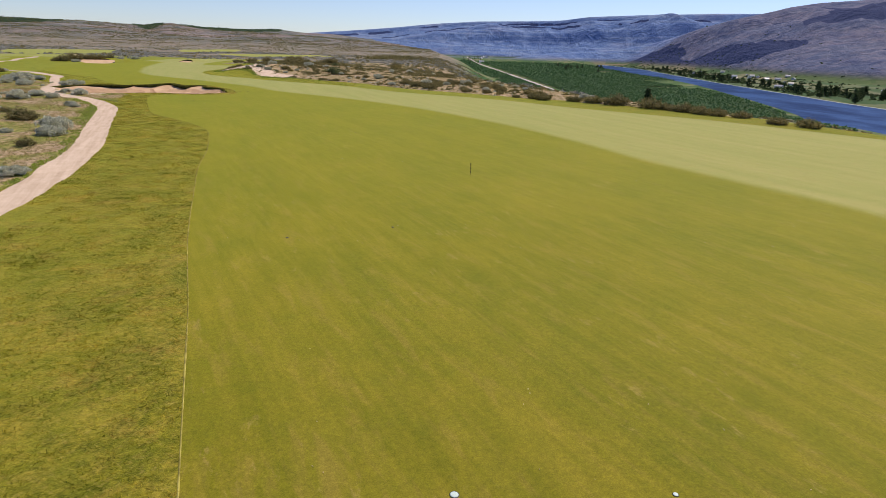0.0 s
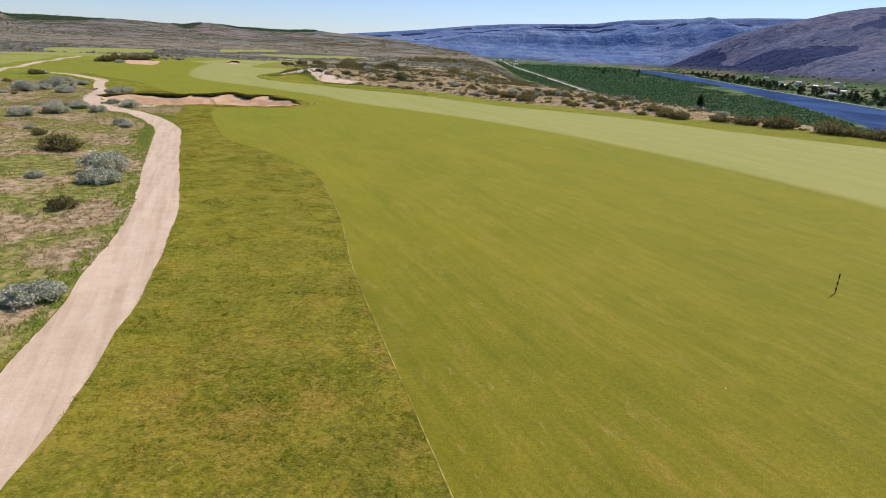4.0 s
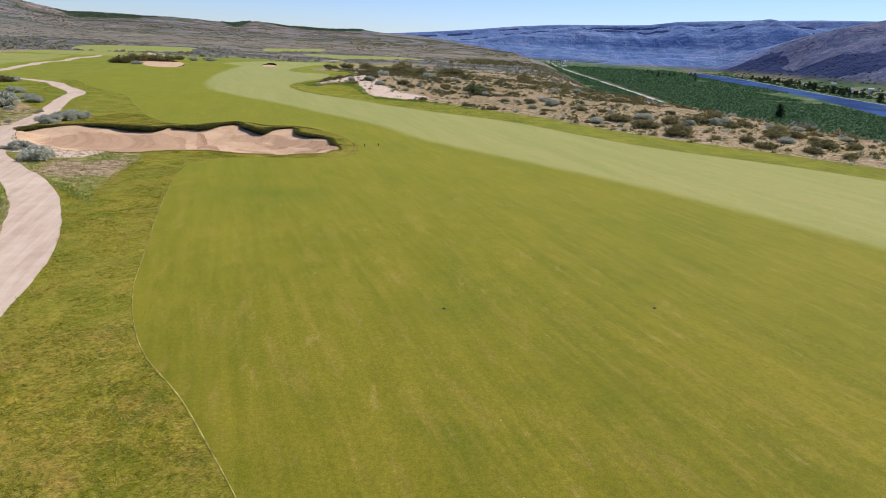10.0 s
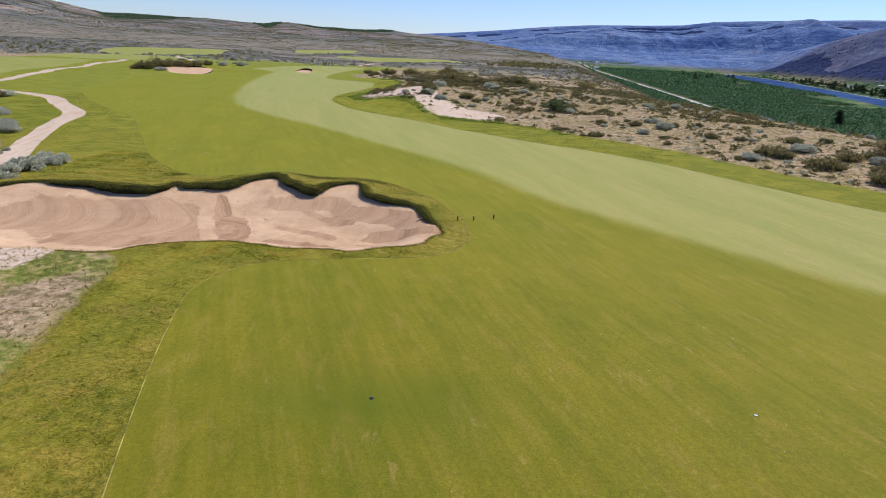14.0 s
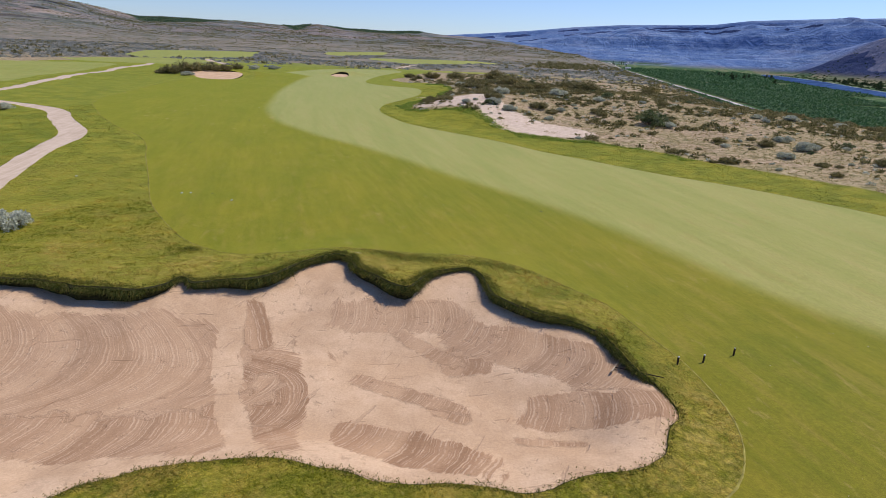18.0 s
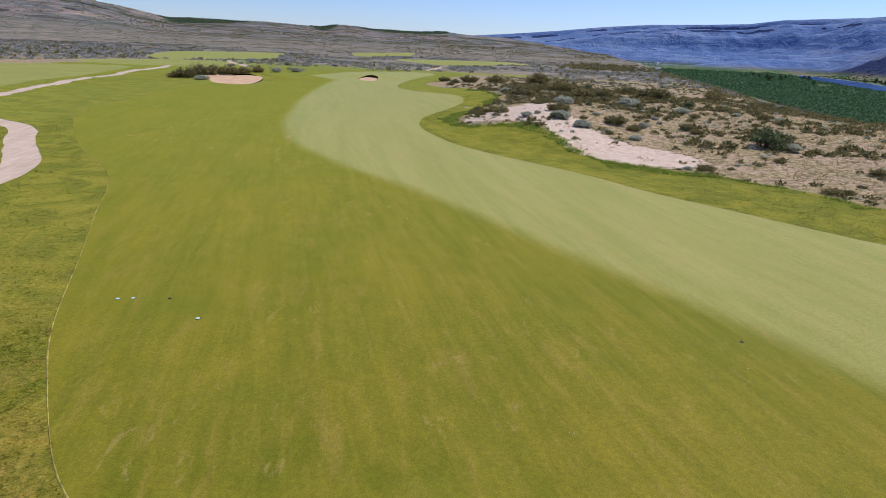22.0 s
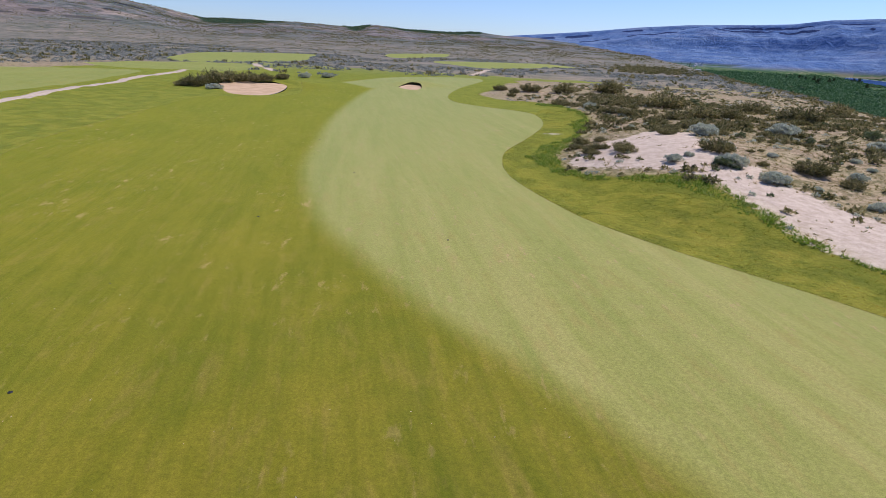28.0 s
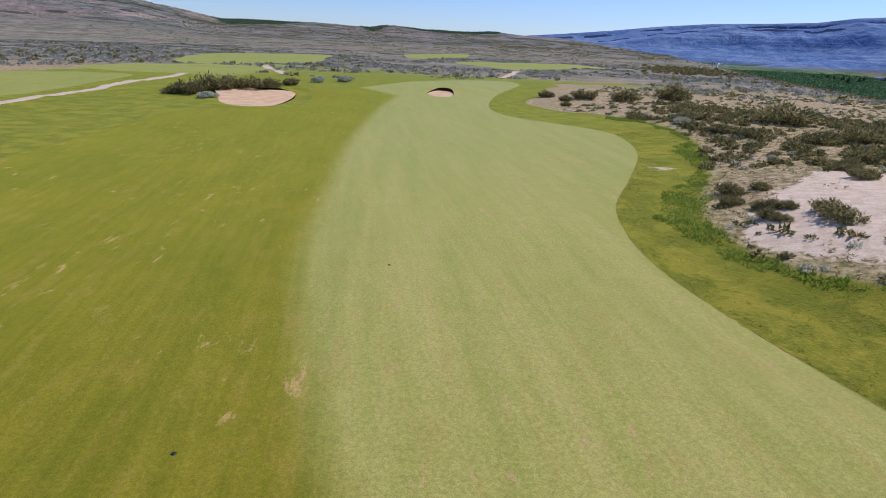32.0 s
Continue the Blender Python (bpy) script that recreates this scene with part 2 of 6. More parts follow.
    far = k.mix(0.35, far, k.ramp(k.noise(0.012, 5, 0.6), (0.40, (0.110, 0.125, 0.080)), (0.60, (0.240, 0.195, 0.145))))
    hill = k.ramp(k.noise(0.02, 10, 0.82), (0.42, (0.042, 0.056, 0.046)), (0.5, (0.160, 0.172, 0.155)), (0.58, (0.330, 0.300, 0.262)))
    hill = k.mix(0.45, hill, k.ramp(k.noise(0.0035, 6, 0.65), (0.42, (0.060, 0.098, 0.072)), (0.5, (0.150, 0.160, 0.145)), (0.58, (0.310, 0.215, 0.190))))
    hill = k.mix(k.math('MULTIPLY', k.step(k.noise(0.006, 6, 0.65, k.coords((0.35, 1.0, 1.0), -20), 0.4), 0.60, 0.66), 0.6), hill, (0.460, 0.370, 0.290))        # bare sandy strips
    # far valley wall: the haze of distance is put into its colour as blue
    hazed_rock = k.ramp(k.noise(0.016, 9, 0.72), (0.42, (0.055, 0.118, 0.250)), (0.5, (0.140, 0.238, 0.400)), (0.58, (0.265, 0.355, 0.470)))
    hazed_rock = k.mix(0.45, hazed_rock, k.ramp(k.noise(0.0024, 7, 0.65), (0.42, (0.070, 0.150, 0.310)), (0.52, (0.170, 0.270, 0.400)), (0.60, (0.250, 0.265, 0.345))))
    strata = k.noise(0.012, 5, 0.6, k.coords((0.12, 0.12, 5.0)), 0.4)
    hazed_rock = k.mix(0.38, hazed_rock, k.ramp(strata, (0.40, (0.070, 0.150, 0.320)), (0.5, (0.150, 0.255, 0.430)), (0.60, (0.300, 0.380, 0.470))))        # beds of basalt and talus, haze blue in their colour
    # spur scree: its dark blue tones paint the shade in the gullies
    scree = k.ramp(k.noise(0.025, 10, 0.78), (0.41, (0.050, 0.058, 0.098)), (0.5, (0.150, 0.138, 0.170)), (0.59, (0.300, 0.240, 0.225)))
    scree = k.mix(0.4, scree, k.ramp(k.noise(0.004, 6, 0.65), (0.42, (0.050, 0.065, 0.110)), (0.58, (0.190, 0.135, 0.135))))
    hazed_rock = k.mix(k.math('MULTIPLY', k.attr("spur"), 0.72), hazed_rock, scree)
    hill = k.mix(k.attr("east"), hill, k.mix(1.0, hazed_rock, (0.80, 0.86, 0.98), 'MULTIPLY'))
    # east cliffs carry the same painted haze blue, west ones do not
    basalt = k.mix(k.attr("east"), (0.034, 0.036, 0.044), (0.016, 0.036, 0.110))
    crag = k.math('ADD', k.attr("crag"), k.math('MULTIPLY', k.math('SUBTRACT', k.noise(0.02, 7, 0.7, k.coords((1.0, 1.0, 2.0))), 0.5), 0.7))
    hill = k.mix(k.math('MULTIPLY', k.step(crag, 0.36, 0.50), 0.95), hill, basalt)        # bare dark cliffs, and on the spur gully shade put into the colour
    hill = k.mix(k.attr("grove"), hill, (0.040, 0.078, 0.040))
    vale = k.ramp(k.noise(0.02, 6, 0.65), (0.40, (0.035, 0.090, 0.028)), (0.52, (0.065, 0.135, 0.038)), (0.62, (0.19, 0.19, 0.10)))
    plot = k.node("ShaderNodeTexVoronoi", distance='MANHATTAN')
    plot.inputs["Scale"].default_value = 0.010
    k.link(k.coords((1.0, 0.6, 0.0), 20), plot.inputs["Vector"])
    crop = k.ramp(plot.outputs["Color"], (0.30, (0.035, 0.085, 0.030)), (0.45, (0.090, 0.140, 0.050)), (0.60, (0.210, 0.175, 0.110)), (0.75, (0.120, 0.150, 0.075)))
    vale = k.mix(k.math('MULTIPLY', k.attr("farm"), 0.75), vale, crop)
    patch = k.math('ADD', k.attr("rough"), k.math('MULTIPLY', k.math('SUBTRACT', n2, 0.5), 0.7))
    c = k.mix(k.step(patch, 0.35, 0.65), dry, turf)
    bare = k.math('ADD', k.attr("bare"), k.math('MULTIPLY', k.math('SUBTRACT', n2, 0.5), 0.9))
    c = k.mix(k.step(bare, 0.4, 0.62), c, sand)
    c = k.mix(0.5, c, k.ramp(n3, (0.3, (0.25, 0.25, 0.25)), (0.7, (0.72, 0.72, 0.72))), 'OVERLAY')
    c = k.mix(k.attr("plain"), c, far)
    c = k.mix(k.attr("vale"), c, vale)
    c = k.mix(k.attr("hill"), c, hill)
    k.color(c)
    k.link(k.math('MULTIPLY', k.attr("rough"), 0.7), k.b.inputs["Sheen Weight"])
    k.b.inputs["Sheen Roughness"].default_value = 0.45
    k.b.inputs["Sheen Tint"].default_value = (0.92, 0.86, 0.10, 1)
    soil = k.math('MULTIPLY', k.math('ADD', n3, k.math('MULTIPLY', n2, 2.0)), 0.05)
    gully = k.math('MULTIPLY', k.math('MULTIPLY', k.noise(0.010, 9, 0.66, None, 0.8), k.attr("hill")), 38.0)
    k.bump(k.math('ADD', soil, gully), 0.7, 1.0)
    return k.m


def mat_sand(name, raked=True):
    k = Mat(name, 0.95, 0.1)
    n, m = k.noise(0.5, 5, 0.6), k.noise(2.2, 6, 0.7)
    fine = k.noise(14.0, 4, 0.7)
    c = k.ramp(n, (0.40, (0.535, 0.375, 0.250)), (0.60, (0.635, 0.465, 0.325)))
    c = k.mix(k.math('MULTIPLY', k.step(m, 0.52, 0.66), 0.3), c, (0.43, 0.300, 0.205))
    h = k.math('MULTIPLY', fine, 0.5)
    if raked:
        strokes = k.math('MAXIMUM', k.step(k.noise(3.4, 3, 0.55, k.coords((1.0, 0.10, 1.0), 12), 0.15), 0.655, 0.70), k.step(k.noise(3.0, 3, 0.55, k.coords((0.12, 1.0, 1.0), -25), 0.15), 0.66, 0.71))
        prints = k.math('MAXIMUM', k.math('MULTIPLY', k.step(k.noise(2.8, 5, 0.68), 0.58, 0.68), k.step(n, 0.40, 0.54)), strokes)
        h = k.math('SUBTRACT', h, k.math('MULTIPLY', prints, 0.9))
        c = k.mix(k.math('MULTIPLY', prints, 0.38), c, (0.36, 0.250, 0.170))
        bent = k.math('ADD', k.attr("ring"), k.math('MULTIPLY', k.math('SUBTRACT', k.noise(0.9, 4, 0.6), 0.5), 0.35))
        groove, pull = k.along(bent, 13.0, 3.0), k.along(bent, 0.9, 2.0)
        frayed = k.math('ADD', k.math('MULTIPLY', k.math('SUBTRACT', k.noise(2.6, 5, 0.7), 0.5), 0.7), k.math('MULTIPLY', k.math('SUBTRACT', k.along(bent, 5.0, 3.0), 0.5), 1.3))
        zone = k.step(k.math('ADD', k.attr("raked"), frayed), 0.36, 0.66)
        ridges = k.math('MULTIPLY', k.step(groove, 0.50, 0.62), k.step(m, 0.38, 0.55))
        dug = k.ramp(pull, (0.36, (0.445, 0.295, 0.190)), (0.52, (0.370, 0.233, 0.147)), (0.66, (0.290, 0.175, 0.106)))   # damper, freshly turned sand
        dug = k.mix(k.math('MULTIPLY', ridges, 0.70), dug, (0.570, 0.425, 0.310))
        c = k.mix(k.math('MULTIPLY', zone, k.attr("depth")), c, dug)
        h = k.math('ADD', h, k.math('MULTIPLY', k.math('MULTIPLY', groove, zone), 0.5))
    c = k.mix(0.35, c, k.ramp(fine, (0.3, (0.33, 0.33, 0.33)), (0.7, (0.67, 0.67, 0.67))), 'OVERLAY')
    k.color(k.mix(1.0, c, (1.0, 0.965, 0.87), 'MULTIPLY'))
    k.bump(h, 0.6, 0.03)
    return k.m


def mat_path():
    k = Mat("crushed_gravel", 0.95, 0.1)
    tracks = k.noise(2.0, 6, 0.6, k.coords((1.0, 0.07, 1.0), -24), 0.3)
    fine = k.noise(22.0, 3, 0.7)
    c = k.ramp(tracks, (0.36, (0.455, 0.350, 0.248)), (0.5, (0.560, 0.448, 0.330)), (0.64, (0.630, 0.515, 0.392)))
    c = k.mix(0.35, c, k.ramp(k.noise(0.9, 6, 0.7), (0.38, (0.470, 0.360, 0.255)), (0.62, (0.640, 0.520, 0.395))))
    c = k.mix(0.4, c, k.ramp(fine, (0.3, (0.35, 0.35, 0.35)), (0.7, (0.65, 0.65, 0.65))), 'OVERLAY')
    k.color(c)
    k.bump(fine, 0.4, 0.02)
    return k.m


def see_through(k, color, share=0.4):
    """Lets thin leaves pass some of the light that falls on their other side."""
    t = k.node("ShaderNodeBsdfTranslucent")
    m = k.node("ShaderNodeMixShader")
    m.inputs[0].default_value = share
    k.link(color, t.inputs[0])
    k.link(k.b.outputs[0], m.inputs[1])
    k.link(t.outputs[0], m.inputs[2])
    k.link(m.outputs[0], k.t.nodes["Material Output"].inputs[0])


def mat_leaf(name, lo, mid, hi, share=0.4):
    k = Mat(name, 0.8, 0.2)
    a = k.ramp(k.island(), (0.1, lo), (0.5, mid), (0.9, hi))
    b = k.ramp(k.random(), (0.0, (0.40, 0.40, 0.40)), (1.0, (0.62, 0.60, 0.56)))
    c = k.mix(0.6, a, b, 'OVERLAY')
    k.color(c)
    see_through(k, c, share)
    return k.m


def mat_plain(name, c, rough=0.6, spec=0.3, scale=30.0, vary=0.25):
    k = Mat(name, rough, spec)
    n = k.noise(scale, 4, 0.6)
    lo, hi = [v * (1 - vary) for v in c], [min(1, v * (1 + vary)) for v in c]
    k.color(k.ramp(n, (0.3, lo), (0.7, hi)))
    k.bump(n, 0.15, 0.003)
    return k.m


def mat_water():
    k = Mat("river_water", 0.12, 0.5)
    n = k.noise(0.02, 6, 0.65, k.coords((1, 0.35, 1)))
    # the sky's reflection is painted in as blue; real reflection is almost off
    k.color(k.ramp(n, (0.42, (0.008, 0.034, 0.110)), (0.58, (0.030, 0.085, 0.215))))
    k.b.inputs["Roughness"].default_value = 0.55
    k.b.inputs["Specular IOR Level"].default_value = 0.012
    k.bump(k.noise(0.25, 4, 0.7), 0.5, 0.6)
    return k.m


M_FAIRWAY, M_GROUND, M_PATH = mat_fairway(), mat_ground(), mat_path()
M_BUNKER, M_WATER = mat_sand("raked_bunker_sand"), mat_water()
M_SAND = mat_sand("smooth_bunker_sand", False)
# turf face, near black: shade below the overhang is put into the colour
M_LIP = mat_plain("shaded_lip_soil", (0.034, 0.034, 0.012), 0.95, 0.1, 9.0, 0.7)
M_ROAD = mat_plain("pale_road_gravel", (0.50, 0.46, 0.42), 0.9, 0.2, 0.2, 0.15)
M_LIPGRASS = mat_leaf("lip_grass_blade", (0.070, 0.110, 0.012), (0.150, 0.175, 0.020), (0.360, 0.290, 0.080))
# lip grass once more, with the shade under the edge put into its colour
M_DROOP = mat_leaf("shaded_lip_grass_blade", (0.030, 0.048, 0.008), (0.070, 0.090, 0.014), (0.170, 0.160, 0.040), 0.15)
M_DRY = mat_leaf("dry_bunchgrass_blade", (0.15, 0.17, 0.04), (0.34, 0.27, 0.11), (0.55, 0.42, 0.23))
M_SAGE = mat_leaf("grey_sage_leaf", (0.320, 0.350, 0.265), (0.530, 0.555, 0.430), (0.740, 0.745, 0.600), 0.3)
M_FARSAGE = mat_leaf("far_sage_leaf", (0.150, 0.172, 0.150), (0.265, 0.288, 0.255), (0.420, 0.435, 0.390))
M_BRUSH = mat_leaf("dark_brush_leaf", (0.088, 0.094, 0.032), (0.195, 0.182, 0.068), (0.370, 0.310, 0.150))
M_GREENBUSH = mat_leaf("green_bush_leaf", (0.060, 0.090, 0.030), (0.130, 0.170, 0.070), (0.250, 0.280, 0.150))
M_WOOD = mat_plain("grey_brush_wood", (0.14, 0.10, 0.07), 0.9, 0.2, 20.0, 0.3)
M_ORCHARD = mat_leaf("orchard_leaf", (0.054, 0.140, 0.056), (0.068, 0.165, 0.064), (0.086, 0.192, 0.072), 0.3)
M_GROVE = mat_leaf("ridge_grove_leaf", (0.060, 0.110, 0.055), (0.095, 0.155, 0.080), (0.140, 0.195, 0.105))
M_TREE = mat_leaf("dark_tree_leaf", (0.022, 0.045, 0.020), (0.045, 0.080, 0.034), (0.085, 0.120, 0.050))

# ---- the plan ----
def curve(points, closed=True, step=0.6):
    """A smooth line through the points of the plan (Catmull-Rom), with a point about every step metres."""
    p = np.array(points, float)
    n = len(p)
    out = []
    for i in range(n if closed else n - 1):
        if closed:
            a, b, c, d = p[(i - 1) % n], p[i], p[(i + 1) % n], p[(i + 2) % n]
        else:
            a, b, c, d = p[max(i - 1, 0)], p[i], p[i + 1], p[min(i + 2, n - 1)]
        k = max(1, int(np.linalg.norm(c - b) / step))
        for s in np.arange(k) / k:
            out.append(0.5 * (2 * b + (c - a) * s + (2 * a - 5 * b + 4 * c - d) * s * s + (3 * b - a - 3 * c + d) * s ** 3))
    if not closed:
        out.append(p[-1])
    return np.array(out)


def inside(x, y, poly):
    """Which of the points lie in the closed line."""
    x, y = np.asarray(x, float), np.asarray(y, float)
    fx, order = x.ravel(), np.argsort(y.ravel(), kind="stable")
    ys, xs = y.ravel()[order], fx[order]
    hit = np.zeros(len(xs), bool)
    ends = np.roll(poly, -1, 0)
    lows = np.searchsorted(ys, np.minimum(poly[:, 1], ends[:, 1]))
    highs = np.searchsorted(ys, np.maximum(poly[:, 1], ends[:, 1]))
    for (ax, ay), (bx, by), i, j in zip(poly, ends, lows, highs):
        if j > i:
            hit[i:j] ^= xs[i:j] < (bx - ax) * (ys[i:j] - ay) / (by - ay) + ax
    out = np.empty(len(xs), bool)
    out[order] = hit
    return out.reshape(x.shape)


def away(x, y, line, closed=False, limit=40.0):
    """The distance of the points from the line, as far as the limit."""
    x, y = np.asarray(x, float), np.asarray(y, float)
    order = np.argsort(y.ravel(), kind="stable")
    ys, xs = y.ravel()[order], x.ravel()[order]
    best = np.full(len(xs), float(limit) ** 2)
    begins, ends = (line, np.roll(line, -1, 0)) if closed else (line[:-1], line[1:])
    lows = np.searchsorted(ys, np.minimum(begins[:, 1], ends[:, 1]) - limit)
    highs = np.searchsorted(ys, np.maximum(begins[:, 1], ends[:, 1]) + limit)
    for (ax, ay), (bx, by), i, j in zip(begins, ends, lows, highs):
        if j > i:
            dx, dy = bx - ax, by - ay
            px, py = xs[i:j] - ax, ys[i:j] - ay
            s = np.clip((px * dx + py * dy) / (dx * dx + dy * dy + 1e-9), 0, 1)
            best[i:j] = np.minimum(best[i:j], (px - s * dx) ** 2 + (py - s * dy) ** 2)
    out = np.empty(len(xs))
    out[order] = np.sqrt(best)
    return out.reshape(x.shape)


def ease(v, lo, hi):
    s = np.clip((v - lo) / (hi - lo), 0, 1)
    return s * s * (3 - 2 * s)


def lattice(x, y, seed):
    h = (x.astype(np.int64) * 374761393 + y.astype(np.int64) * 668265263 + seed * 974634777) & 0x7fffffff
    h = ((h ^ (h >> 13)) * 1274126177) & 0x7fffffff
    return ((h ^ (h >> 16)) & 0xffff) / 65535.0


def value(x, y, seed):
    fx, fy = np.floor(x), np.floor(y)
    u, v = x - fx, y - fy
    u, v = u * u * (3 - 2 * u), v * v * (3 - 2 * v)
    a, b = lattice(fx, fy, seed), lattice(fx + 1, fy, seed)
    c, d = lattice(fx, fy + 1, seed), lattice(fx + 1, fy + 1, seed)
    return (a * (1 - u) + b * u) * (1 - v) + (c * (1 - u) + d * u) * v


def fbm(x, y, size, octaves=4, seed=1, ridged=False):
    """Fractal noise about 0, from -1 to 1."""
    total, amp, s = 0.0, 1.0, 0.0
    for o in range(octaves):
        v = value(x / size * 2 ** o + 17.3 * o, y / size * 2 ** o - 9.1 * o, seed + o) * 2 - 1
        total = total + amp * ((1 - 2 * np.abs(v)) if ridged else v)
        s += amp
        amp *= 0.5
    return total / s


FAIRWAY_WEST = [(12, -14), (3.6, 8), (0.4, 16.5), (-3, 25), (-6.3, 34.2), (-9, 42), (-11.4, 50.4), (-15, 60.2), (-18, 65),
    (-22.9, 70.5), (-26, 73.3), (-28.7, 77), (-31, 81.5), (-33.5, 86.5), (-36.1, 92), (-38, 96.5), (-39.1, 100), (-38.4, 102.9),
    (-36, 104.6), (-31.5, 106.3), (-29.3, 108), (-28.6, 111), (-29.5, 114.4), (-30.6, 115.8), (-31.9, 117.9), (-33.6, 119.5), (-35.8, 120.7),
    (-38.1, 121.1), (-40, 121.1), (-41.7, 120.6), (-43.5, 119.5), (-44.8, 119.0), (-46.2, 118.6), (-47.7, 118.4), (-49.3, 118.4), (-50.9, 119.0), (-53, 120.3), (-56, 123), (-59.1, 126.2), (-63.6, 132),
    (-68.5, 138.2), (-72.5, 143.5), (-76.5, 147.6), (-82, 151.5), (-90, 158.5)]
FAIRWAY_NORTH = [(-95.4, 164.0), (-100.5, 169.2), (-104.2, 174.8), (-107, 180), (-114.2, 198), (-118.5, 209), (-121.5, 218), (-121, 225),
    (-114.5, 229), (-113.5, 238), (-118, 248), (-123, 258), (-125, 275), (-123, 295), (-116, 318), (-108, 333), (-101, 333),
    (-95.5, 318), (-93.3, 300), (-92, 276), (-88, 254), (-83.4, 243), (-77, 236.5), (-70.5, 231)]
FAIRWAY_EAST = [(-66, 225), (-63.4, 215), (-63.8, 203), (-64.4, 194.5), (-63.5, 188.2), (-62.0, 183.6), (-60.0, 179.8), (-57.4, 175.9), (-54.6, 172.4),
    (-50, 168.5), (-45, 165), (-41, 162), (-36.2, 157.5), (-31, 153.8), (-25, 149.5), (-19, 146.2), (-12.5, 141), (-5, 132.5),
    (2, 125.7), (13, 119.3), (24.3, 110.4), (33, 100), (42, 92), (52, 83.3), (63.5, 69), (75, 50), (85, 20), (90, -14)]
FAIRWAY = curve(FAIRWAY_WEST + FAIRWAY_NORTH + FAIRWAY_EAST)
FAIRWAY_COARSE = FAIRWAY[::6]
PALE_EDGE = [(44, -14), (41, 15), (36.8, 32.8), (32, 43), (28, 51), (24, 62), (18, 74.6), (8, 90), (-2, 102), (-13, 112),
    (-24, 121.7), (-30, 129.5), (-37.4, 136.9), (-42, 140.8), (-48.4, 146.9), (-55, 152.5), (-60, 156), (-65, 160.5),
    (-70, 165.5), (-75.5, 173.5), (-79.5, 181), (-84, 191.5), (-91, 208), (-98, 228), (-104, 247), (-108, 262)]
PALE = np.array([tuple(q) for q in curve(PALE_EDGE, False, 2.0)] + [(-122, 275), (-121, 300), (-108, 340), (-85, 320), (-60, 235), (-40, 185), (30, 125), (100, 70), (110, -14)], float)

BUNKER_BACK = [(-60.5, 109.5), (-58, 112.2), (-55.4, 112.3), (-53.9, 112.5), (-52.2, 112.5), (-51.0, 112.6), (-49.6, 112.8), (-49.1, 113.5),
    (-48.8, 114.4), (-48.1, 114.0), (-47.3, 114.4), (-46.2, 114.8), (-45.5, 115.7), (-45.1, 116.8), (-44.3, 118.0), (-43.6, 118.5), (-43.1, 118.3),
    (-42.4, 117.3), (-41.3, 116.8), (-40.0, 116.3), (-39.7, 117.2), (-39.1, 118.4), (-37.9, 119.1), (-37.2, 118.6), (-36.6, 117.2), (-36.0, 116.3),
    (-35.1, 115.6), (-33.9, 115.4), (-33.0, 115.1), (-32.2, 114.5), (-31.7, 113.4), (-31.2, 112.6), (-30.6, 111.8)]
BUNKER_FRONT = [(-30.2, 110.9), (-30.5, 110.1), (-31.2, 108.5), (-32.0, 107.8), (-33.0, 107.4), (-34.4, 106.5), (-35.6, 106.4), (-37.7, 105.9), (-39.2, 106.1),
    (-41.3, 105.9), (-42.9, 105.2), (-44.4, 104.1), (-45.4, 102.9), (-47.5, 102.4), (-50.5, 102.2), (-54, 103.0), (-57.5, 105.0), (-59.4, 107.2)]
BUNKER = curve(BUNKER_BACK + BUNKER_FRONT, True, 0.3)
BUNKER = BUNKER + np.stack([fbm(BUNKER[:, 0], BUNKER[:, 1], 1.1, 3, 51), fbm(BUNKER[:, 0], BUNKER[:, 1], 1.1, 3, 52)], 1) * 0.20
BACK_LINE, FRONT_LINE = np.array(BUNKER_BACK), np.array(BUNKER_FRONT)
GREEN_BUNKER = curve([(-134.8, 243.5), (-131, 239), (-126, 233), (-122.5, 230.2), (-119, 229.6), (-116.4, 232), (-117.2, 238), (-121, 247), (-125.6, 249.5), (-129, 248), (-132, 250), (-135, 248)])
POT_BUNKER = curve([(-104.8, 270), (-101.5, 266.2), (-99.4, 266.5), (-99.6, 271), (-102, 277.5), (-105, 278), (-105.8, 274)])

def ribbon(centre, width):
    """The closed outline of a way along a centre line."""
    c = curve(centre, False, 0.7)
    d = np.gradient(c, axis=0)
    d /= np.linalg.norm(d, axis=1)[:, None]
    w = (np.array(width) / 2 if np.ndim(width) else np.full(len(c), width / 2))[:, None]
    side = np.stack([-d[:, 1], d[:, 0]], 1) * w
    return np.concatenate([c + side, (c - side)[::-1]])

PATH_LINE = [(-13.6, 4), (-13.9, 14), (-14.4, 22), (-15.0, 28.2), (-15.8, 32.0), (-17.0, 36.4), (-18.2, 40.2), (-19.6, 44.3), (-21.4, 49.2), (-24.3, 55.5), (-28.0, 63.2),
    (-32.3, 72.6), (-35.4, 79.2), (-38.9, 84.4), (-43.6, 89.8), (-49.6, 94.6), (-54, 98.0), (-58.3, 103.4), (-62.6, 111),
    (-66.6, 119.5), (-71.6, 127.0), (-76.2, 134.4), (-79.1, 139.6), (-81.2, 143.8), (-84.4, 147.8), (-88.6, 151.4), (-93, 155.4), (-97.2, 159.4), (-103, 162.3), (-115, 164.6)]
PATH_WIDE = np.interp(curve(PATH_LINE, False, 0.7)[:, 1], [100, 118, 138, 144, 150, 165], [2.45, 2.1, 1.9, 2.6, 2.5, 2.3])
CART_PATH = ribbon(PATH_LINE, PATH_WIDE)
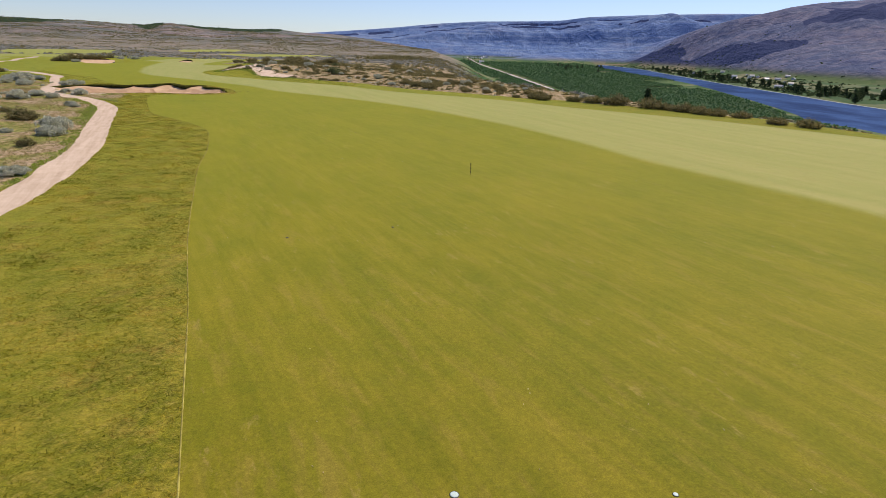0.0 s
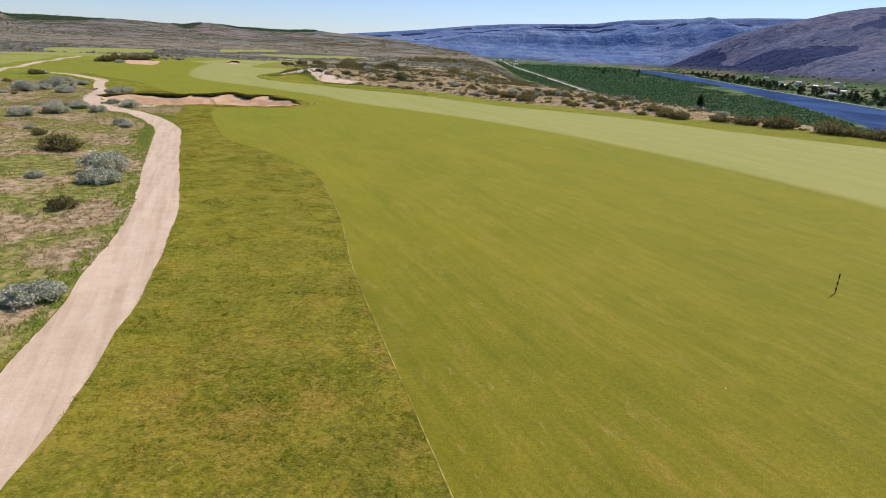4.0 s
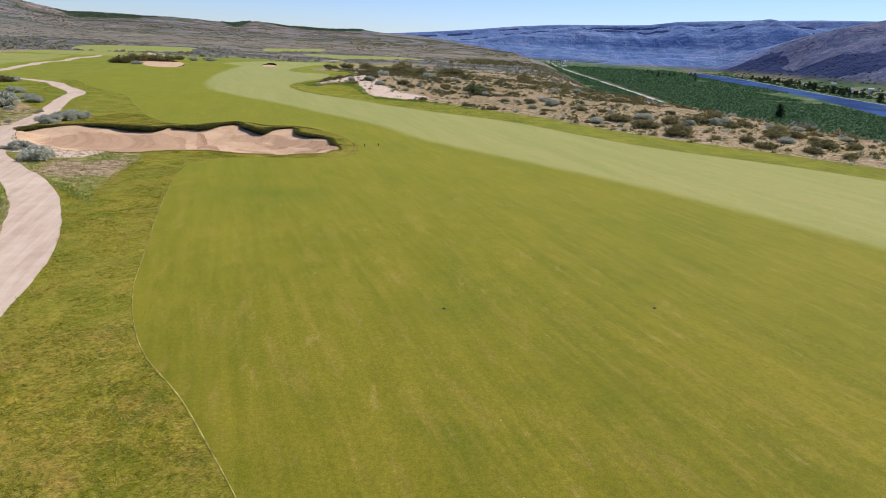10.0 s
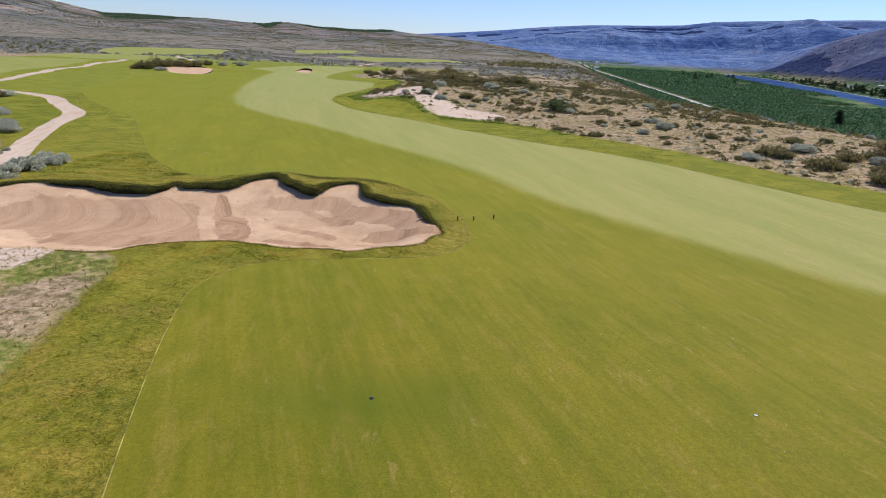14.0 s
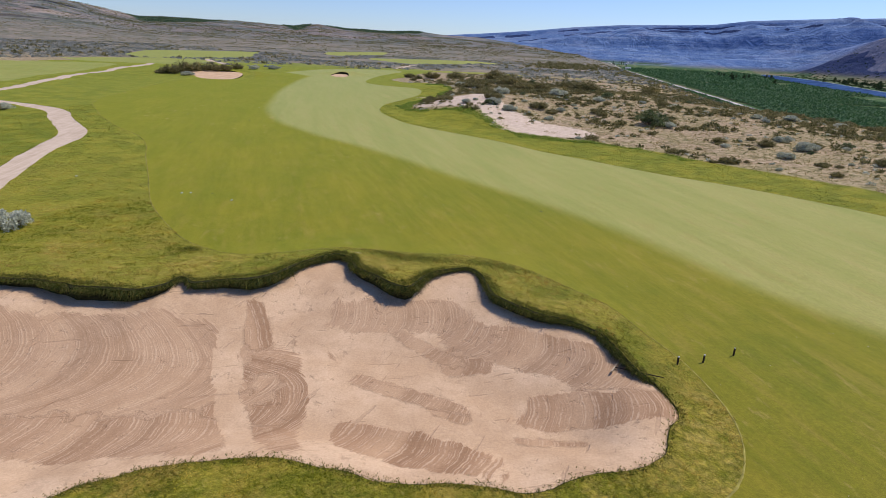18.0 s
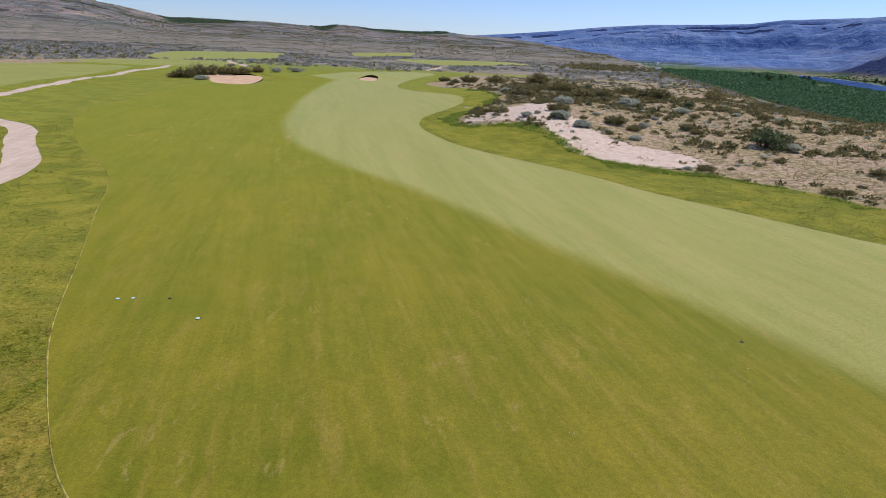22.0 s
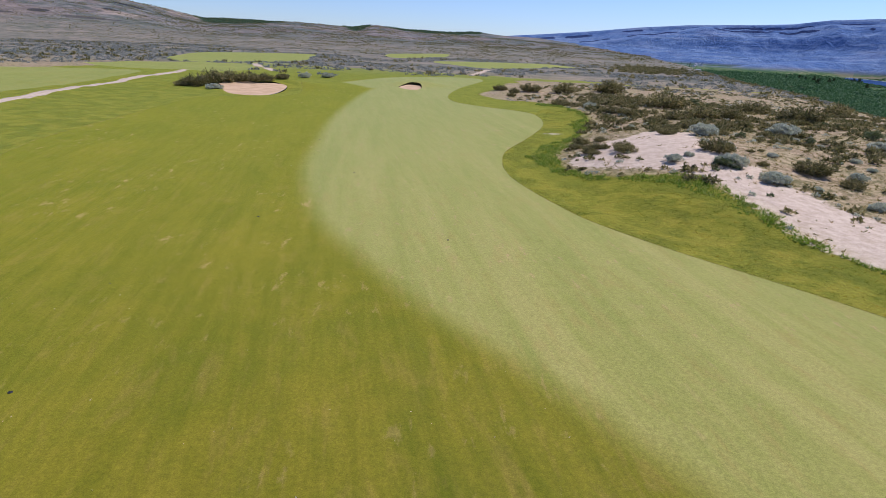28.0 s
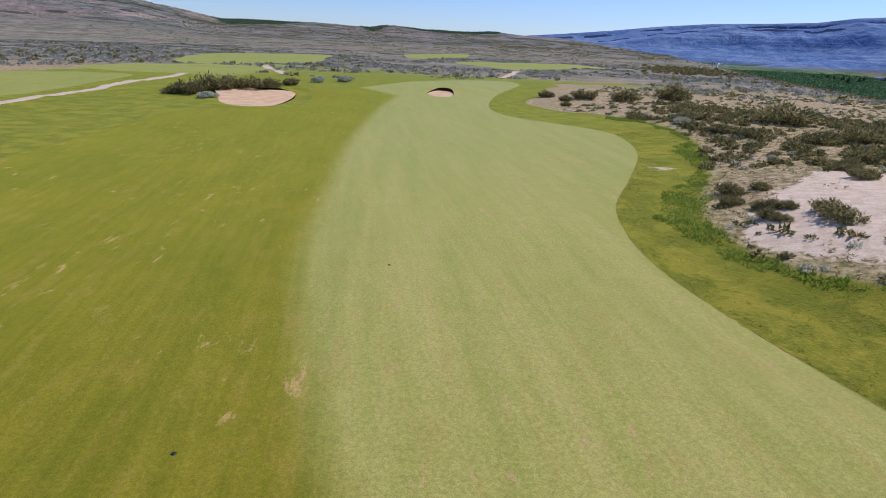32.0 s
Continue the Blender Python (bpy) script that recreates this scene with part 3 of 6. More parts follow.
CART_PATH = CART_PATH + np.stack([fbm(CART_PATH[:, 0], CART_PATH[:, 1], 2.2, 4, 53), fbm(CART_PATH[:, 0], CART_PATH[:, 1], 2.2, 4, 54)], 1) * 0.16
FAR_PATH_LINE = [(-112, 150), (-128.5, 183), (-137, 200.5), (-145.5, 217.5), (-154, 236), (-163, 256), (-168, 270), (-176, 285)]
FAR_PATH = ribbon(FAR_PATH_LINE, 2.3)

NATIVE_EAST = curve([(88, 40), (70, 76), (58, 92), (40, 108), (21.4, 122), (4, 134.5), (-3.3, 141.5), (-11, 150.5), (-19.7, 157.4), (-25, 162.6),
    (-31.3, 166), (-38.5, 167.6), (-42.6, 172), (-45.4, 178), (-49, 181.6), (-54, 182), (-57.6, 186), (-59.6, 192), (-59.4, 198), (-58.5, 204), (-58, 212), (-59, 226), (-66, 240),
    (-77, 250), (-84, 264), (-84, 290), (-86, 320), (-60, 350), (200, 350), (200, 40)], True, 2.0)
NATIVE_WEST = curve([(-15.6, 4), (-15.8, 22), (-17.0, 33), (-20.8, 48), (-27.8, 63), (-34.8, 78.5), (-43, 89), (-53, 97), (-59, 104), (-64, 113), (-69, 122),
    (-80, 131), (-95, 138), (-112, 142), (-140, 130), (-170, 60), (-60, -20)], True, 2.0)
NATIVE_GAP = curve([(-38, 87.5), (-40, 91), (-41.2, 95), (-42.6, 99), (-43.6, 102), (-46, 103.4), (-50, 103), (-56, 105), (-57, 102.5), (-52, 97.5), (-45, 92)], True, 1.0)
DUNE_SAND = curve([(-57.3, 187.8), (-55.6, 194), (-53, 199.5), (-49.8, 205), (-46.6, 202.5), (-46.4, 195), (-44.6, 189.8), (-42.6, 185), (-40.6, 182), (-38.4, 178.4),
    (-34.5, 176.6), (-30.6, 173), (-32.6, 168.8), (-38.6, 168.8), (-42.3, 171), (-44, 175.5), (-46.2, 180.6), (-49, 184.4), (-53.2, 184.8)], True, 1.5)
EDGE_Y = [-400, 40, 75, 105, 135, 165, 190, 215, 250, 300, 420, 700, 1100, 1800, 2600, 4500]
EDGE_X = [95, 76, 64, 52, 36, 26, 15, 4, -4, -8, -8, 2, 10, -20, -330, -1600]
FLOOR = -38.0
RIVER_NEAR = [(330, 100), (318, 330), (330, 430), (326, 498), (354, 577), (420, 826), (510, 1230), (560, 1740), (640, 2350), (735, 2750)]
RIVER_FAR = [(820, 2950), (790, 2350), (690, 1800), (600, 1290), (540, 900), (510, 700), (500, 400), (510, 100)]
RIVER = curve(RIVER_NEAR + RIVER_FAR, True, 25.0)
RIVER_COARSE = RIVER[::3]
ROAD = np.array([(165, 500), (167, 1000), (169, 1700), (170, 2500), (168, 3300), (174, 3300), (177, 2500), (176, 1700), (174, 1000), (172, 500)], float)

SPRINKLERS = ((-68.0, 130.15, 1), (9.3, 8.3, 1), (14.1, 8.4, 0.65), (6.6, 27.8, 0), (1.6, 25.5, 0), (0.1, 62.6, 0), (-3.9, 61.5, 0), (-16.9, 78.3, 0), (-8.6, 80.2, 0),
              (2.4, 81.6, 0), (-29.7, 94.0, 0), (-18.1, 95.8, 0.6), (-10.1, 97.3, 0), (-35.2, 132.8, 0), (-58.6, 128.6, 0.9), (-58.1, 128.85, 0.8),
              (-54.7, 128.1, 0.9), (-56.8, 129.3, 0), (-48.8, 149.0, 0), (-61.9, 165.0, 0), (-73.8, 178.5, 0), (-69.6, 146.1, 0), (-73.5, 164.5, 0), (-84.1, 192.0, 0))
FARWAYS = [curve(p, True, 4.0) for p in (
    [(-139, 187), (-147, 207), (-157, 231), (-166, 250), (-178, 268), (-196, 262), (-205, 235), (-195, 205), (-160, 180)],
    [(-170, 283), (-166, 290), (-172, 318), (-198, 333), (-215, 315), (-215, 285), (-190, 276)],
    [(-212, 330), (-250, 365), (-300, 470), (-272, 530), (-238, 470), (-205, 395)],
    [(-220, 600), (-236, 590), (-285, 720), (-290, 850), (-270, 880), (-225, 700)],
    [(-120, 455), (-150, 480), (-180, 540), (-150, 620), (-118, 650), (-90, 600), (-105, 540)])]
BITS = [ribbon(p, 3.0) for p in ([(-160, 306), (-176, 322), (-193, 344)], [(-108, 352), (-112, 385), (-119, 430)])]

EYE = (-35.0, 95.0)
SKY_WEST = ([-180, -80, -60, -47, -43.5, -41.4, -39.3, -37.5, -33, -28, -25, -23, -20.5, -14, -9.8, -6, 0, 180],
            [2.0, 4.2, 3.4, 2.35, 2.08, 1.75, 1.35, 1.05, 1.1, 1.05, 0.95, 1.2, 1.0, 1.05, 0.95, 0.7, 0.3, 0.3])
SKY_EAST = ([-180, -20, -12, -9.8, -7.7, -3.5, 0.3, 4.4, 9, 12, 14.5, 19, 25, 60, 180],
            [0.3, 0.8, 1.0, 1.2, 1.38, 1.8, 2.25, 2.58, 2.72, 2.85, 3.2, 3.42, 3.6, 3.6, 2.0])
SPUR = ([-180, 8, 13, 18, 24, 27, 29.5, 31, 33, 35.5, 45, 60, 180], [-1.0, -0.6, 0.35, 1.0, 2.3, 3.2, 3.75, 4.15, 4.45, 4.6, 5.2, 5.5, 2.0])
SPUR_FOOT = ([-180, 12, 18, 24.6, 29, 34, 39, 180], [2750, 2750, 2550, 2350, 2080, 1850, 1700, 1700])
FOOT = ([-180, -10, -3, 3, 12.5, 18.7, 24.6, 29, 34, 39, 180], [3000, 3300, 3700, 3700, 3750, 3500, 3300, 3200, 3100, 3000, 3000])
HUMP = np.array([(62, 70, 0.2), (45, 100, 0.3), (28, 130, 0.4), (12, 160, 0.9), (-2, 185, 1.7), (-16, 205, 2.3), (-30, 222, 2.6), (-45, 240, 2.4), (-60, 262, 1.6), (-70, 290, 0.8)])


def height(x, y):
    """The ground of the whole place."""
    x, y = np.asarray(x, float), np.asarray(y, float)
    dx, dy = x - EYE[0], y - EYE[1]
    r, az = np.hypot(dx, dy), np.degrees(np.arctan2(dx, dy))
    near = 1 - ease(r, 250, 500)
    # the dune along the brow of the bench
    d = np.full(x.shape, 1e9)
    top = np.zeros(x.shape)
    for (ax, ay, ah), (bx, by, bh) in zip(HUMP, HUMP[1:]):
        ux, uy = bx - ax, by - ay
        s = np.clip(((x - ax) * ux + (y - ay) * uy) / (ux * ux + uy * uy), 0, 1)
        q = np.hypot(x - ax - s * ux, y - ay - s * uy)
        top = np.where(q < d, ah + (bh - ah) * s, top)
        d = np.minimum(d, q)
    z = top * np.exp(-(d / (16 + 4 * top)) ** 2)
    wild = ease(away(x, y, FAIRWAY_COARSE, True, 15), 4, 14) * ~inside(x, y, FAIRWAY_COARSE)
    bank_foot = ease(away(x, y, FAIRWAY_COARSE, True, 15), 1.5, 8) * ~inside(x, y, FAIRWAY_COARSE)
    z = z + 2.3 * np.exp(-((x + 47) / 10) ** 2 - ((y - 193) / 18) ** 2) * bank_foot
    z = z + near * (0.10 * fbm(x, y, 28, 3, 5) + wild * (0.35 * fbm(x, y, 9, 3, 7) + 0.12 * fbm(x, y, 2.2, 2, 9)))
    # the bank behind the bunker, and the front edge
    back = away(x, y, BACK_LINE)
    z = z + np.interp(x, [-62, -56, -48, -44, -40, -36, -32, -29.5], [0.0, 0.45, 0.55, 0.78, 0.55, 0.60, 0.55, 0.0]) * np.exp(-(back / 3.6) ** 2) + 0.2 * np.exp(-(back / 11) ** 2) * (1 - ease(x, -41, -30))
    z = z + 0.7 * np.exp(-((x + 107) / 16) ** 2 - ((y - 300) / 26) ** 2)
    z = z + 1.6 * np.exp(-((x + 130) / 11) ** 2 - ((y - 254) / 8) ** 2)
    z = z + 0.9 * np.exp(-((x + 104) / 6) ** 2 - ((y - 281) / 5) ** 2)
    # the sage plain and the hills behind it
    west = (1 - near) * (1.3 * fbm(x, y, 160, 4, 11) + 0.6 * fbm(x, y, 40, 3, 13) - 0.5)
    rise = np.tan(np.radians(np.interp(az, *SKY_WEST))) * 2700 + 10
    lift = ease(r, 700, 2700) ** 1.3
    west = west + rise * lift * (1 + 0.25 * fbm(x, y, 420, 5, 15, True) * (1 - ease(r, 2300, 2650)))
    west = west - ease(r, 2750, 3600) * rise * 0.5
    z = z + west
    # the valley and its far wall
    e = x - np.interp(y, EDGE_Y, EDGE_X) + 5 * fbm(x, y, 60, 3, 17) * ease(y, 200, 400)
    foot = np.interp(az, *FOOT)
    far = np.tan(np.radians(np.interp(az, *SKY_EAST))) * 4450 + 10 - FLOOR
    s = np.clip((r - foot) / (4450 - foot), 0, 1)
    wall = far * (0.74 * s + 0.16 * ease(s, 0.45, 0.62) + 0.10 * ease(s, 0.90, 0.97)) * (1 + 0.38 * fbm(x, y, 620, 6, 21, True) * (1 - ease(s, 0.75, 0.98)) * ease(s, 0.02, 0.3))
    spur = np.tan(np.radians(np.interp(az, *SPUR))) * 3000 + 10 - FLOOR
    toe = np.interp(az, *SPUR_FOOT) + 120 * fbm(x, y, 500, 3, 27)
    s2 = np.clip((r - toe) / (3000 - toe), 0, 1)
    knoll = np.maximum(spur, 0) * s2 ** 1.1 * (1 + 0.30 * fbm(x, y, 420, 6, 25, True) * (1 - ease(s2, 0.8, 1.0))) * (1 - 0.6 * ease(r, 3050, 3900))
    bank = np.where(inside(x, y, RIVER), 0, ease(away(x, y, RIVER_COARSE, True, 420), 60, 400))
    vale = FLOOR + np.maximum(wall, knoll) * bank
    fall = ease(e, 0, 115)
    return z * (1 - fall) + vale * fall


SWEEP = ([-61, -53.9, -48.8, -43.7, -38, -33.4, -31.2, -29.5], [112.6, 113.6, 115.4, 119.0, 119.5, 116.3, 113.6, 111.8])


def bunker_floor(x, y):
    """The sand: low in the middle, swept up to the furthest bays of the turf lip behind, rising gently to the front."""
    ground_z = height(x, y)
    down = np.interp(x, *SWEEP) - y
    top = np.interp(x, [-56, -53, -50.5, -48.8, -46.5, -44, -38, -33, -30], [0.46, 0.37, 0.40, 0.65, 0.65, 0.67, 0.58, 0.42, 0.05])
    z = top - (top + 0.62) * (0.55 * np.clip(down / 7.0, 0, 1) + 0.45 * ease(down, 0.5, 7.0)) + 0.035 * fbm(x, y, 1.5, 3, 31) + 0.06 * fbm(x, y, 4.0, 2, 57)
    front = ease(away(x, y, FRONT_LINE), 0.0, 2.4)
    z = (ground_z - 0.03) * (1 - front) + z * front
    return np.minimum(z, ground_z - 0.05)


def bowl(front, low, high, reach):
    """Sand that lies low at its front point and is swept up behind it."""
    def floor(x, y):
        s = np.clip(((x - front[0]) * -0.35 + (y - front[1]) * 0.94) / reach, 0, 1)
        return low + (high - low) * s ** 1.5 + 0.04 * fbm(x, y, 2.0, 2, 33)
    return floor


GREEN_FLOOR, POT_FLOOR = bowl((-119, 229), -0.05, 0.75, 20), bowl((-101, 266), -0.1, 0.45, 13)


# ---- ground, cut into its surfaces ----
def lay_ground():
    rng = np.random.default_rng(4)
    pts = []
    def grid(x0, x1, y0, y1, s, keep=None):
        gx, gy = np.meshgrid(np.arange(x0, x1, s), np.arange(y0, y1, s * 0.866))
        gx = gx + (np.arange(gx.shape[0]) % 2)[:, None] * s * 0.5
        p = np.stack([gx.ravel(), gy.ravel()], 1) + rng.uniform(-0.12, 0.12, (gx.size, 2)) * s
        return p
    lines = [FAIRWAY, BUNKER, GREEN_BUNKER, POT_BUNKER, CART_PATH, FAR_PATH, RIVER, ROAD] + FARWAYS + BITS
    fine = grid(-66, -24, 98, 126, 0.55)
    mid = grid(-150, 95, -14, 300, 1.7)
    mid = mid[~((mid[:, 0] > -66) & (mid[:, 0] < -24) & (mid[:, 1] > 98) & (mid[:, 1] < 126))]
    rings = [120]
    while rings[-1] < 4900:
        rings.append(rings[-1] + min(max(2.5, rings[-1] * 0.014), 40))
    polar = []
    for i, r in enumerate(rings):
        a = np.concatenate([np.arange(-62, 62, 0.42), np.arange(62, 298, 6.0)]) + (i % 2) * 0.21
        a = np.radians(a)
        polar.append(np.stack([EYE[0] + r * np.sin(a), EYE[1] + r * np.cos(a)], 1))
    for r0, r1, gap, a0, a1, step in ((3250, 4500, 13.0, -14, 44, 0.28), (1300, 2100, 9.0, -58, -38, 0.28)):
        for i, r in enumerate(np.arange(r0, r1, gap)):
            a = np.radians(np.arange(a0, a1, step) + (i % 2) * step / 2 + rng.uniform(-0.05, 0.05))
            polar.append(np.stack([EYE[0] + (r + 3.1) * np.sin(a), EYE[1] + (r + 3.1) * np.cos(a)], 1))
    polar = np.concatenate(polar)
    polar = polar[~((polar[:, 0] > -150) & (polar[:, 0] < 95) & (polar[:, 1] > -14) & (polar[:, 1] < 300))]
    sand = grid(-64, -28, 102, 120, 0.2)
    sand = sand[inside(sand[:, 0], sand[:, 1], BUNKER)]
    fine = fine[~inside(fine[:, 0], fine[:, 1], BUNKER)]
    strip = curve(PALE_EDGE, False, 0.9)
    d = np.gradient(strip, axis=0)
    d /= np.linalg.norm(d, axis=1)[:, None]
    rows = np.concatenate([strip + np.stack([-d[:, 1], d[:, 0]], 1) * o for o in (-2.4, -1.2, 0.0, 1.2, 2.4)])
    rows = rows[(rows[:, 1] > -10) & inside(rows[:, 0], rows[:, 1], FAIRWAY)]
    mid = mid[away(mid[:, 0], mid[:, 1], strip, False, 5) > 3.0]
    cloud = np.concatenate([fine, mid, polar, sand, rows])
    for l, gap in zip(lines, (0.5, 0.22, 0.5, 0.4, 0.5, 0.5, 8.0, 2.0) + (1.5,) * 7):
        box = (cloud[:, 0] > l[:, 0].min() - 9) & (cloud[:, 0] < l[:, 0].max() + 9) & (cloud[:, 1] > l[:, 1].min() - 9) & (cloud[:, 1] < l[:, 1].max() + 9)
        bad = np.zeros(len(cloud), bool)
        bad[box] = away(cloud[box, 0], cloud[box, 1], l, True, gap * 2) < gap
        cloud = cloud[~bad]
    verts, edges = [tuple(p) for p in cloud], []
    for l in lines:
        k = len(verts)
        verts += [tuple(p) for p in l]
        edges += [(k + i, k + (i + 1) % len(l)) for i in range(len(l))]
    from mathutils.geometry import delaunay_2d_cdt
    v, _, f, *_ = delaunay_2d_cdt([Vector(p) for p in verts], edges, [], 0, 1e-5, False)
    v = np.array([(p.x, p.y) for p in v])
    f = np.array([t for t in f if len(t) == 3])
    return v, f


GV, GF = lay_ground()
GC = GV[GF].mean(1)
GZ = height(GV[:, 0], GV[:, 1])


RASTER = 0.5
rx, ry = np.meshgrid(np.arange(-205, 120, RASTER), np.arange(-40, 360, RASTER))
RASTER_Z = height(rx, ry)


def ground_at(x, y):
    """The ground's height, read off a half-metre raster near the fairway."""
    x, y = np.asarray(x, float), np.asarray(y, float)
    u, v = (x + 205) / RASTER, (y + 40) / RASTER
    near = (u > 0) & (v > 0) & (u < RASTER_Z.shape[1] - 2) & (v < RASTER_Z.shape[0] - 2)
    out = np.empty(x.shape)
    i, j = u[near].astype(int), v[near].astype(int)
    a, b = u[near] - i, v[near] - j
    out[near] = (RASTER_Z[j, i] * (1 - a) + RASTER_Z[j, i + 1] * a) * (1 - b) + (RASTER_Z[j + 1, i] * (1 - a) + RASTER_Z[j + 1, i + 1] * a) * b
    if (~near).any():
        out[~near] = height(x[~near], y[~near])
    return out


def surface(name, faces, z, material, attributes=()):
    """One mesh of the given triangles of the ground, at its own heights."""
    used, back = np.unique(faces, return_inverse=True)
    back = back.reshape(faces.shape)
    me = bpy.data.meshes.new(name)
    co = np.column_stack([GV[used], z(GV[used, 0], GV[used, 1]) if callable(z) else z[used]])
    me.from_pydata(co.tolist(), [], back.tolist())
    me.polygons.foreach_set("use_smooth", np.ones(len(back), bool))
    for key, values in attributes:
        me.attributes.new(key, 'FLOAT', 'POINT').data.foreach_set("value", np.asarray(values, np.float32)[used])
    me.materials.append(material)
    me.update()
    return new(name, me)


def region(poly):
    box = (GC[:, 0] > poly[:, 0].min()) & (GC[:, 0] < poly[:, 0].max()) & (GC[:, 1] > poly[:, 1].min()) & (GC[:, 1] < poly[:, 1].max())
    out = np.zeros(len(GC), bool)
    out[box] = inside(GC[box, 0], GC[box, 1], poly)
    return out


IN_BUNKER, IN_GREENB, IN_POT = region(BUNKER), region(GREEN_BUNKER), region(POT_BUNKER)
IN_PATH = region(CART_PATH) & ~IN_BUNKER
IN_FAR_PATH, IN_RIVER, IN_ROAD = region(FAR_PATH) & ~IN_PATH, region(RIVER), region(ROAD)
IN_FAIRWAY = region(FAIRWAY) & ~(IN_BUNKER | IN_GREENB | IN_POT | IN_PATH)
REST = ~(IN_BUNKER | IN_GREENB | IN_POT | IN_PATH | IN_FAR_PATH | IN_RIVER | IN_ROAD | IN_FAIRWAY)
IN_FARWAYS = [region(p) & REST for p in FARWAYS]
IN_BITS = [region(p) & REST for p in BITS]
for cut in IN_FARWAYS + IN_BITS:
    REST &= ~cut

gx, gy = GV[:, 0], GV[:, 1]
near_box = (gx > -200) & (gx < 110) & (gy > -40) & (gy < 360)
pale = np.zeros(len(GV))
d_pale = away(gx[near_box], gy[near_box], PALE, True, 5) * np.where(inside(gx[near_box], gy[near_box], PALE), 1, -1)
pale[near_box] = ease(d_pale, -1.6, 1.6)

def roughness_of(x, y):
    """1 where the rough is kept as turf, 0 in dry native ground."""
    d = np.maximum(np.maximum(away(x, y, NATIVE_EAST, True, 5) * np.where(inside(x, y, NATIVE_EAST), 1, -1),
                              away(x, y, NATIVE_WEST, True, 5) * np.where(inside(x, y, NATIVE_WEST), 1, -1)),
                   away(x, y, NATIVE_GAP, True, 5) * np.where(inside(x, y, NATIVE_GAP), 1, -1))
    return 1 - ease(d, -0.8, 1.6)


g_rough, g_bare = np.zeros(len(GV)), np.zeros(len(GV))
nb = near_box
g_rough[nb] = roughness_of(gx[nb], gy[nb])
g_bare[nb] = ease(away(gx[nb], gy[nb], DUNE_SAND, True, 5) * np.where(inside(gx[nb], gy[nb], DUNE_SAND), 1, -1), -2.0, 1.5)
g_bare[nb] = np.maximum(g_bare[nb], 0.24 * (1 - g_rough[nb]) * (gx[nb] > -62) * (gy[nb] > 90))
g_bare[nb] = np.maximum(g_bare[nb], 0.8 * np.exp(-(((gx[nb] + 61.3) / 2.2) ** 2 + ((gy[nb] - 207.6) / 1.0) ** 2) ** 2))
opening = ease(-gx[nb], 46, 49) * (1 - ease(away(gx[nb], gy[nb], FRONT_LINE, False, 9), 1.2, 4.8)) * (gx[nb] > -60)
g_bare[nb] = np.maximum(g_bare[nb], opening)
g_rough[nb] *= 1 - opening
g_r = np.hypot(gx - EYE[0], gy - EYE[1])
g_az = np.degrees(np.arctan2(gx - EYE[0], gy - EYE[1]))
g_plain = ease(g_r, 230, 330)
g_e = gx - np.interp(gy, EDGE_Y, EDGE_X)
g_east = ease(g_e, 0, 150)
g_vale = ease(g_e, 22, 55) * ease(g_r, 120, 200) * (1 - ease(GZ, FLOOR + 8, FLOOR + 30) * ease(g_r, 1400, 1700))
g_hill = ease(g_r, 900, 1800) * (1 - g_vale)

g_straw = np.zeros(len(GV))
g_straw[nb] = np.exp(-(away(gx[nb], gy[nb], BACK_LINE, False, 15) / 5.0) ** 2)
# dark cliffs under the rims, and groves on the ridge
g_s = np.clip((g_r - np.interp(g_az, *FOOT)) / (4450 - np.interp(g_az, *FOOT)), 0, 1)
ledge = fbm(g_az * 40, g_s * 60 + 5, 130, 4, 97)
rim = np.exp(-((g_s - 0.905 + 0.03 * fbm(g_az, g_az * 0, 5.0, 3, 98)) / 0.030) ** 2) * ease(fbm(g_az, g_az * 0 + 3, 1.6, 4, 99), -0.25, 0.05)
shelf = np.exp(-((g_s - 0.72 + 0.06 * fbm(g_az, g_az * 0 + 7, 7.0, 3, 100)) / 0.022) ** 2) * ease(fbm(g_az, g_az * 0 + 9, 1.6, 3, 101), -0.05, 0.15)
g_crag = g_east * np.maximum(rim, 0.85 * shelf) * ease(g_r, 2500, 3000)
# spur patches: dark crags together with painted gully shade
g_crag = np.maximum(g_crag, 0.8 * g_east * ease(g_az, 9, 15) * (1 - ease(g_r, 3020, 3120)) * 1.1 * ease(fbm(gx + 0.35 * gy, gy * 0.55, 170, 5, 117), 0.05, 0.22))
for ca, cr, wa, wr in ((-46.8, 1940, 1.6, 42), (-42.6, 1985, 1.4, 38), (-45.3, 1470, 2.0, 26), (-48.9, 1560, 0.7, 22), (-40.5, 1950, 0.6, 22), (-51.6, 1490, 1.2, 26), (-44.2, 1720, 0.6, 16), (-50.2, 1830, 0.8, 20)):
    g_crag = np.maximum(g_crag, np.exp(-(((g_az - ca) / wa) ** 2 + ((g_r - cr) / wr) ** 2) ** 1.5) * 1.25)
g_spur = ease(g_az, 9, 15) * (1 - ease(g_r, 3020, 3120))
g_grove = np.zeros(len(GV))
g_farm = ease(gx - np.interp(gy, [p[1] for p in RIVER_FAR[::-1]], [p[0] for p in RIVER_FAR[::-1]]), -40, 0)
GROVES = ((-38.6, -31.0), (-26.0, -23.4), (-22.4, -13.5))
for a0, a1 in GROVES:
    u = np.clip((g_az - a0) / (a1 - a0), 0, 1)
    low = 2330 - 300 * np.sin(np.pi * u) ** 0.7
    g_grove = np.maximum(g_grove, ((g_az > a0) & (g_az < a1)) * ease(g_r, low - 20, low + 20) * (1 - ease(g_r, 2700, 2760)))
g_clover = np.zeros(len(GV))
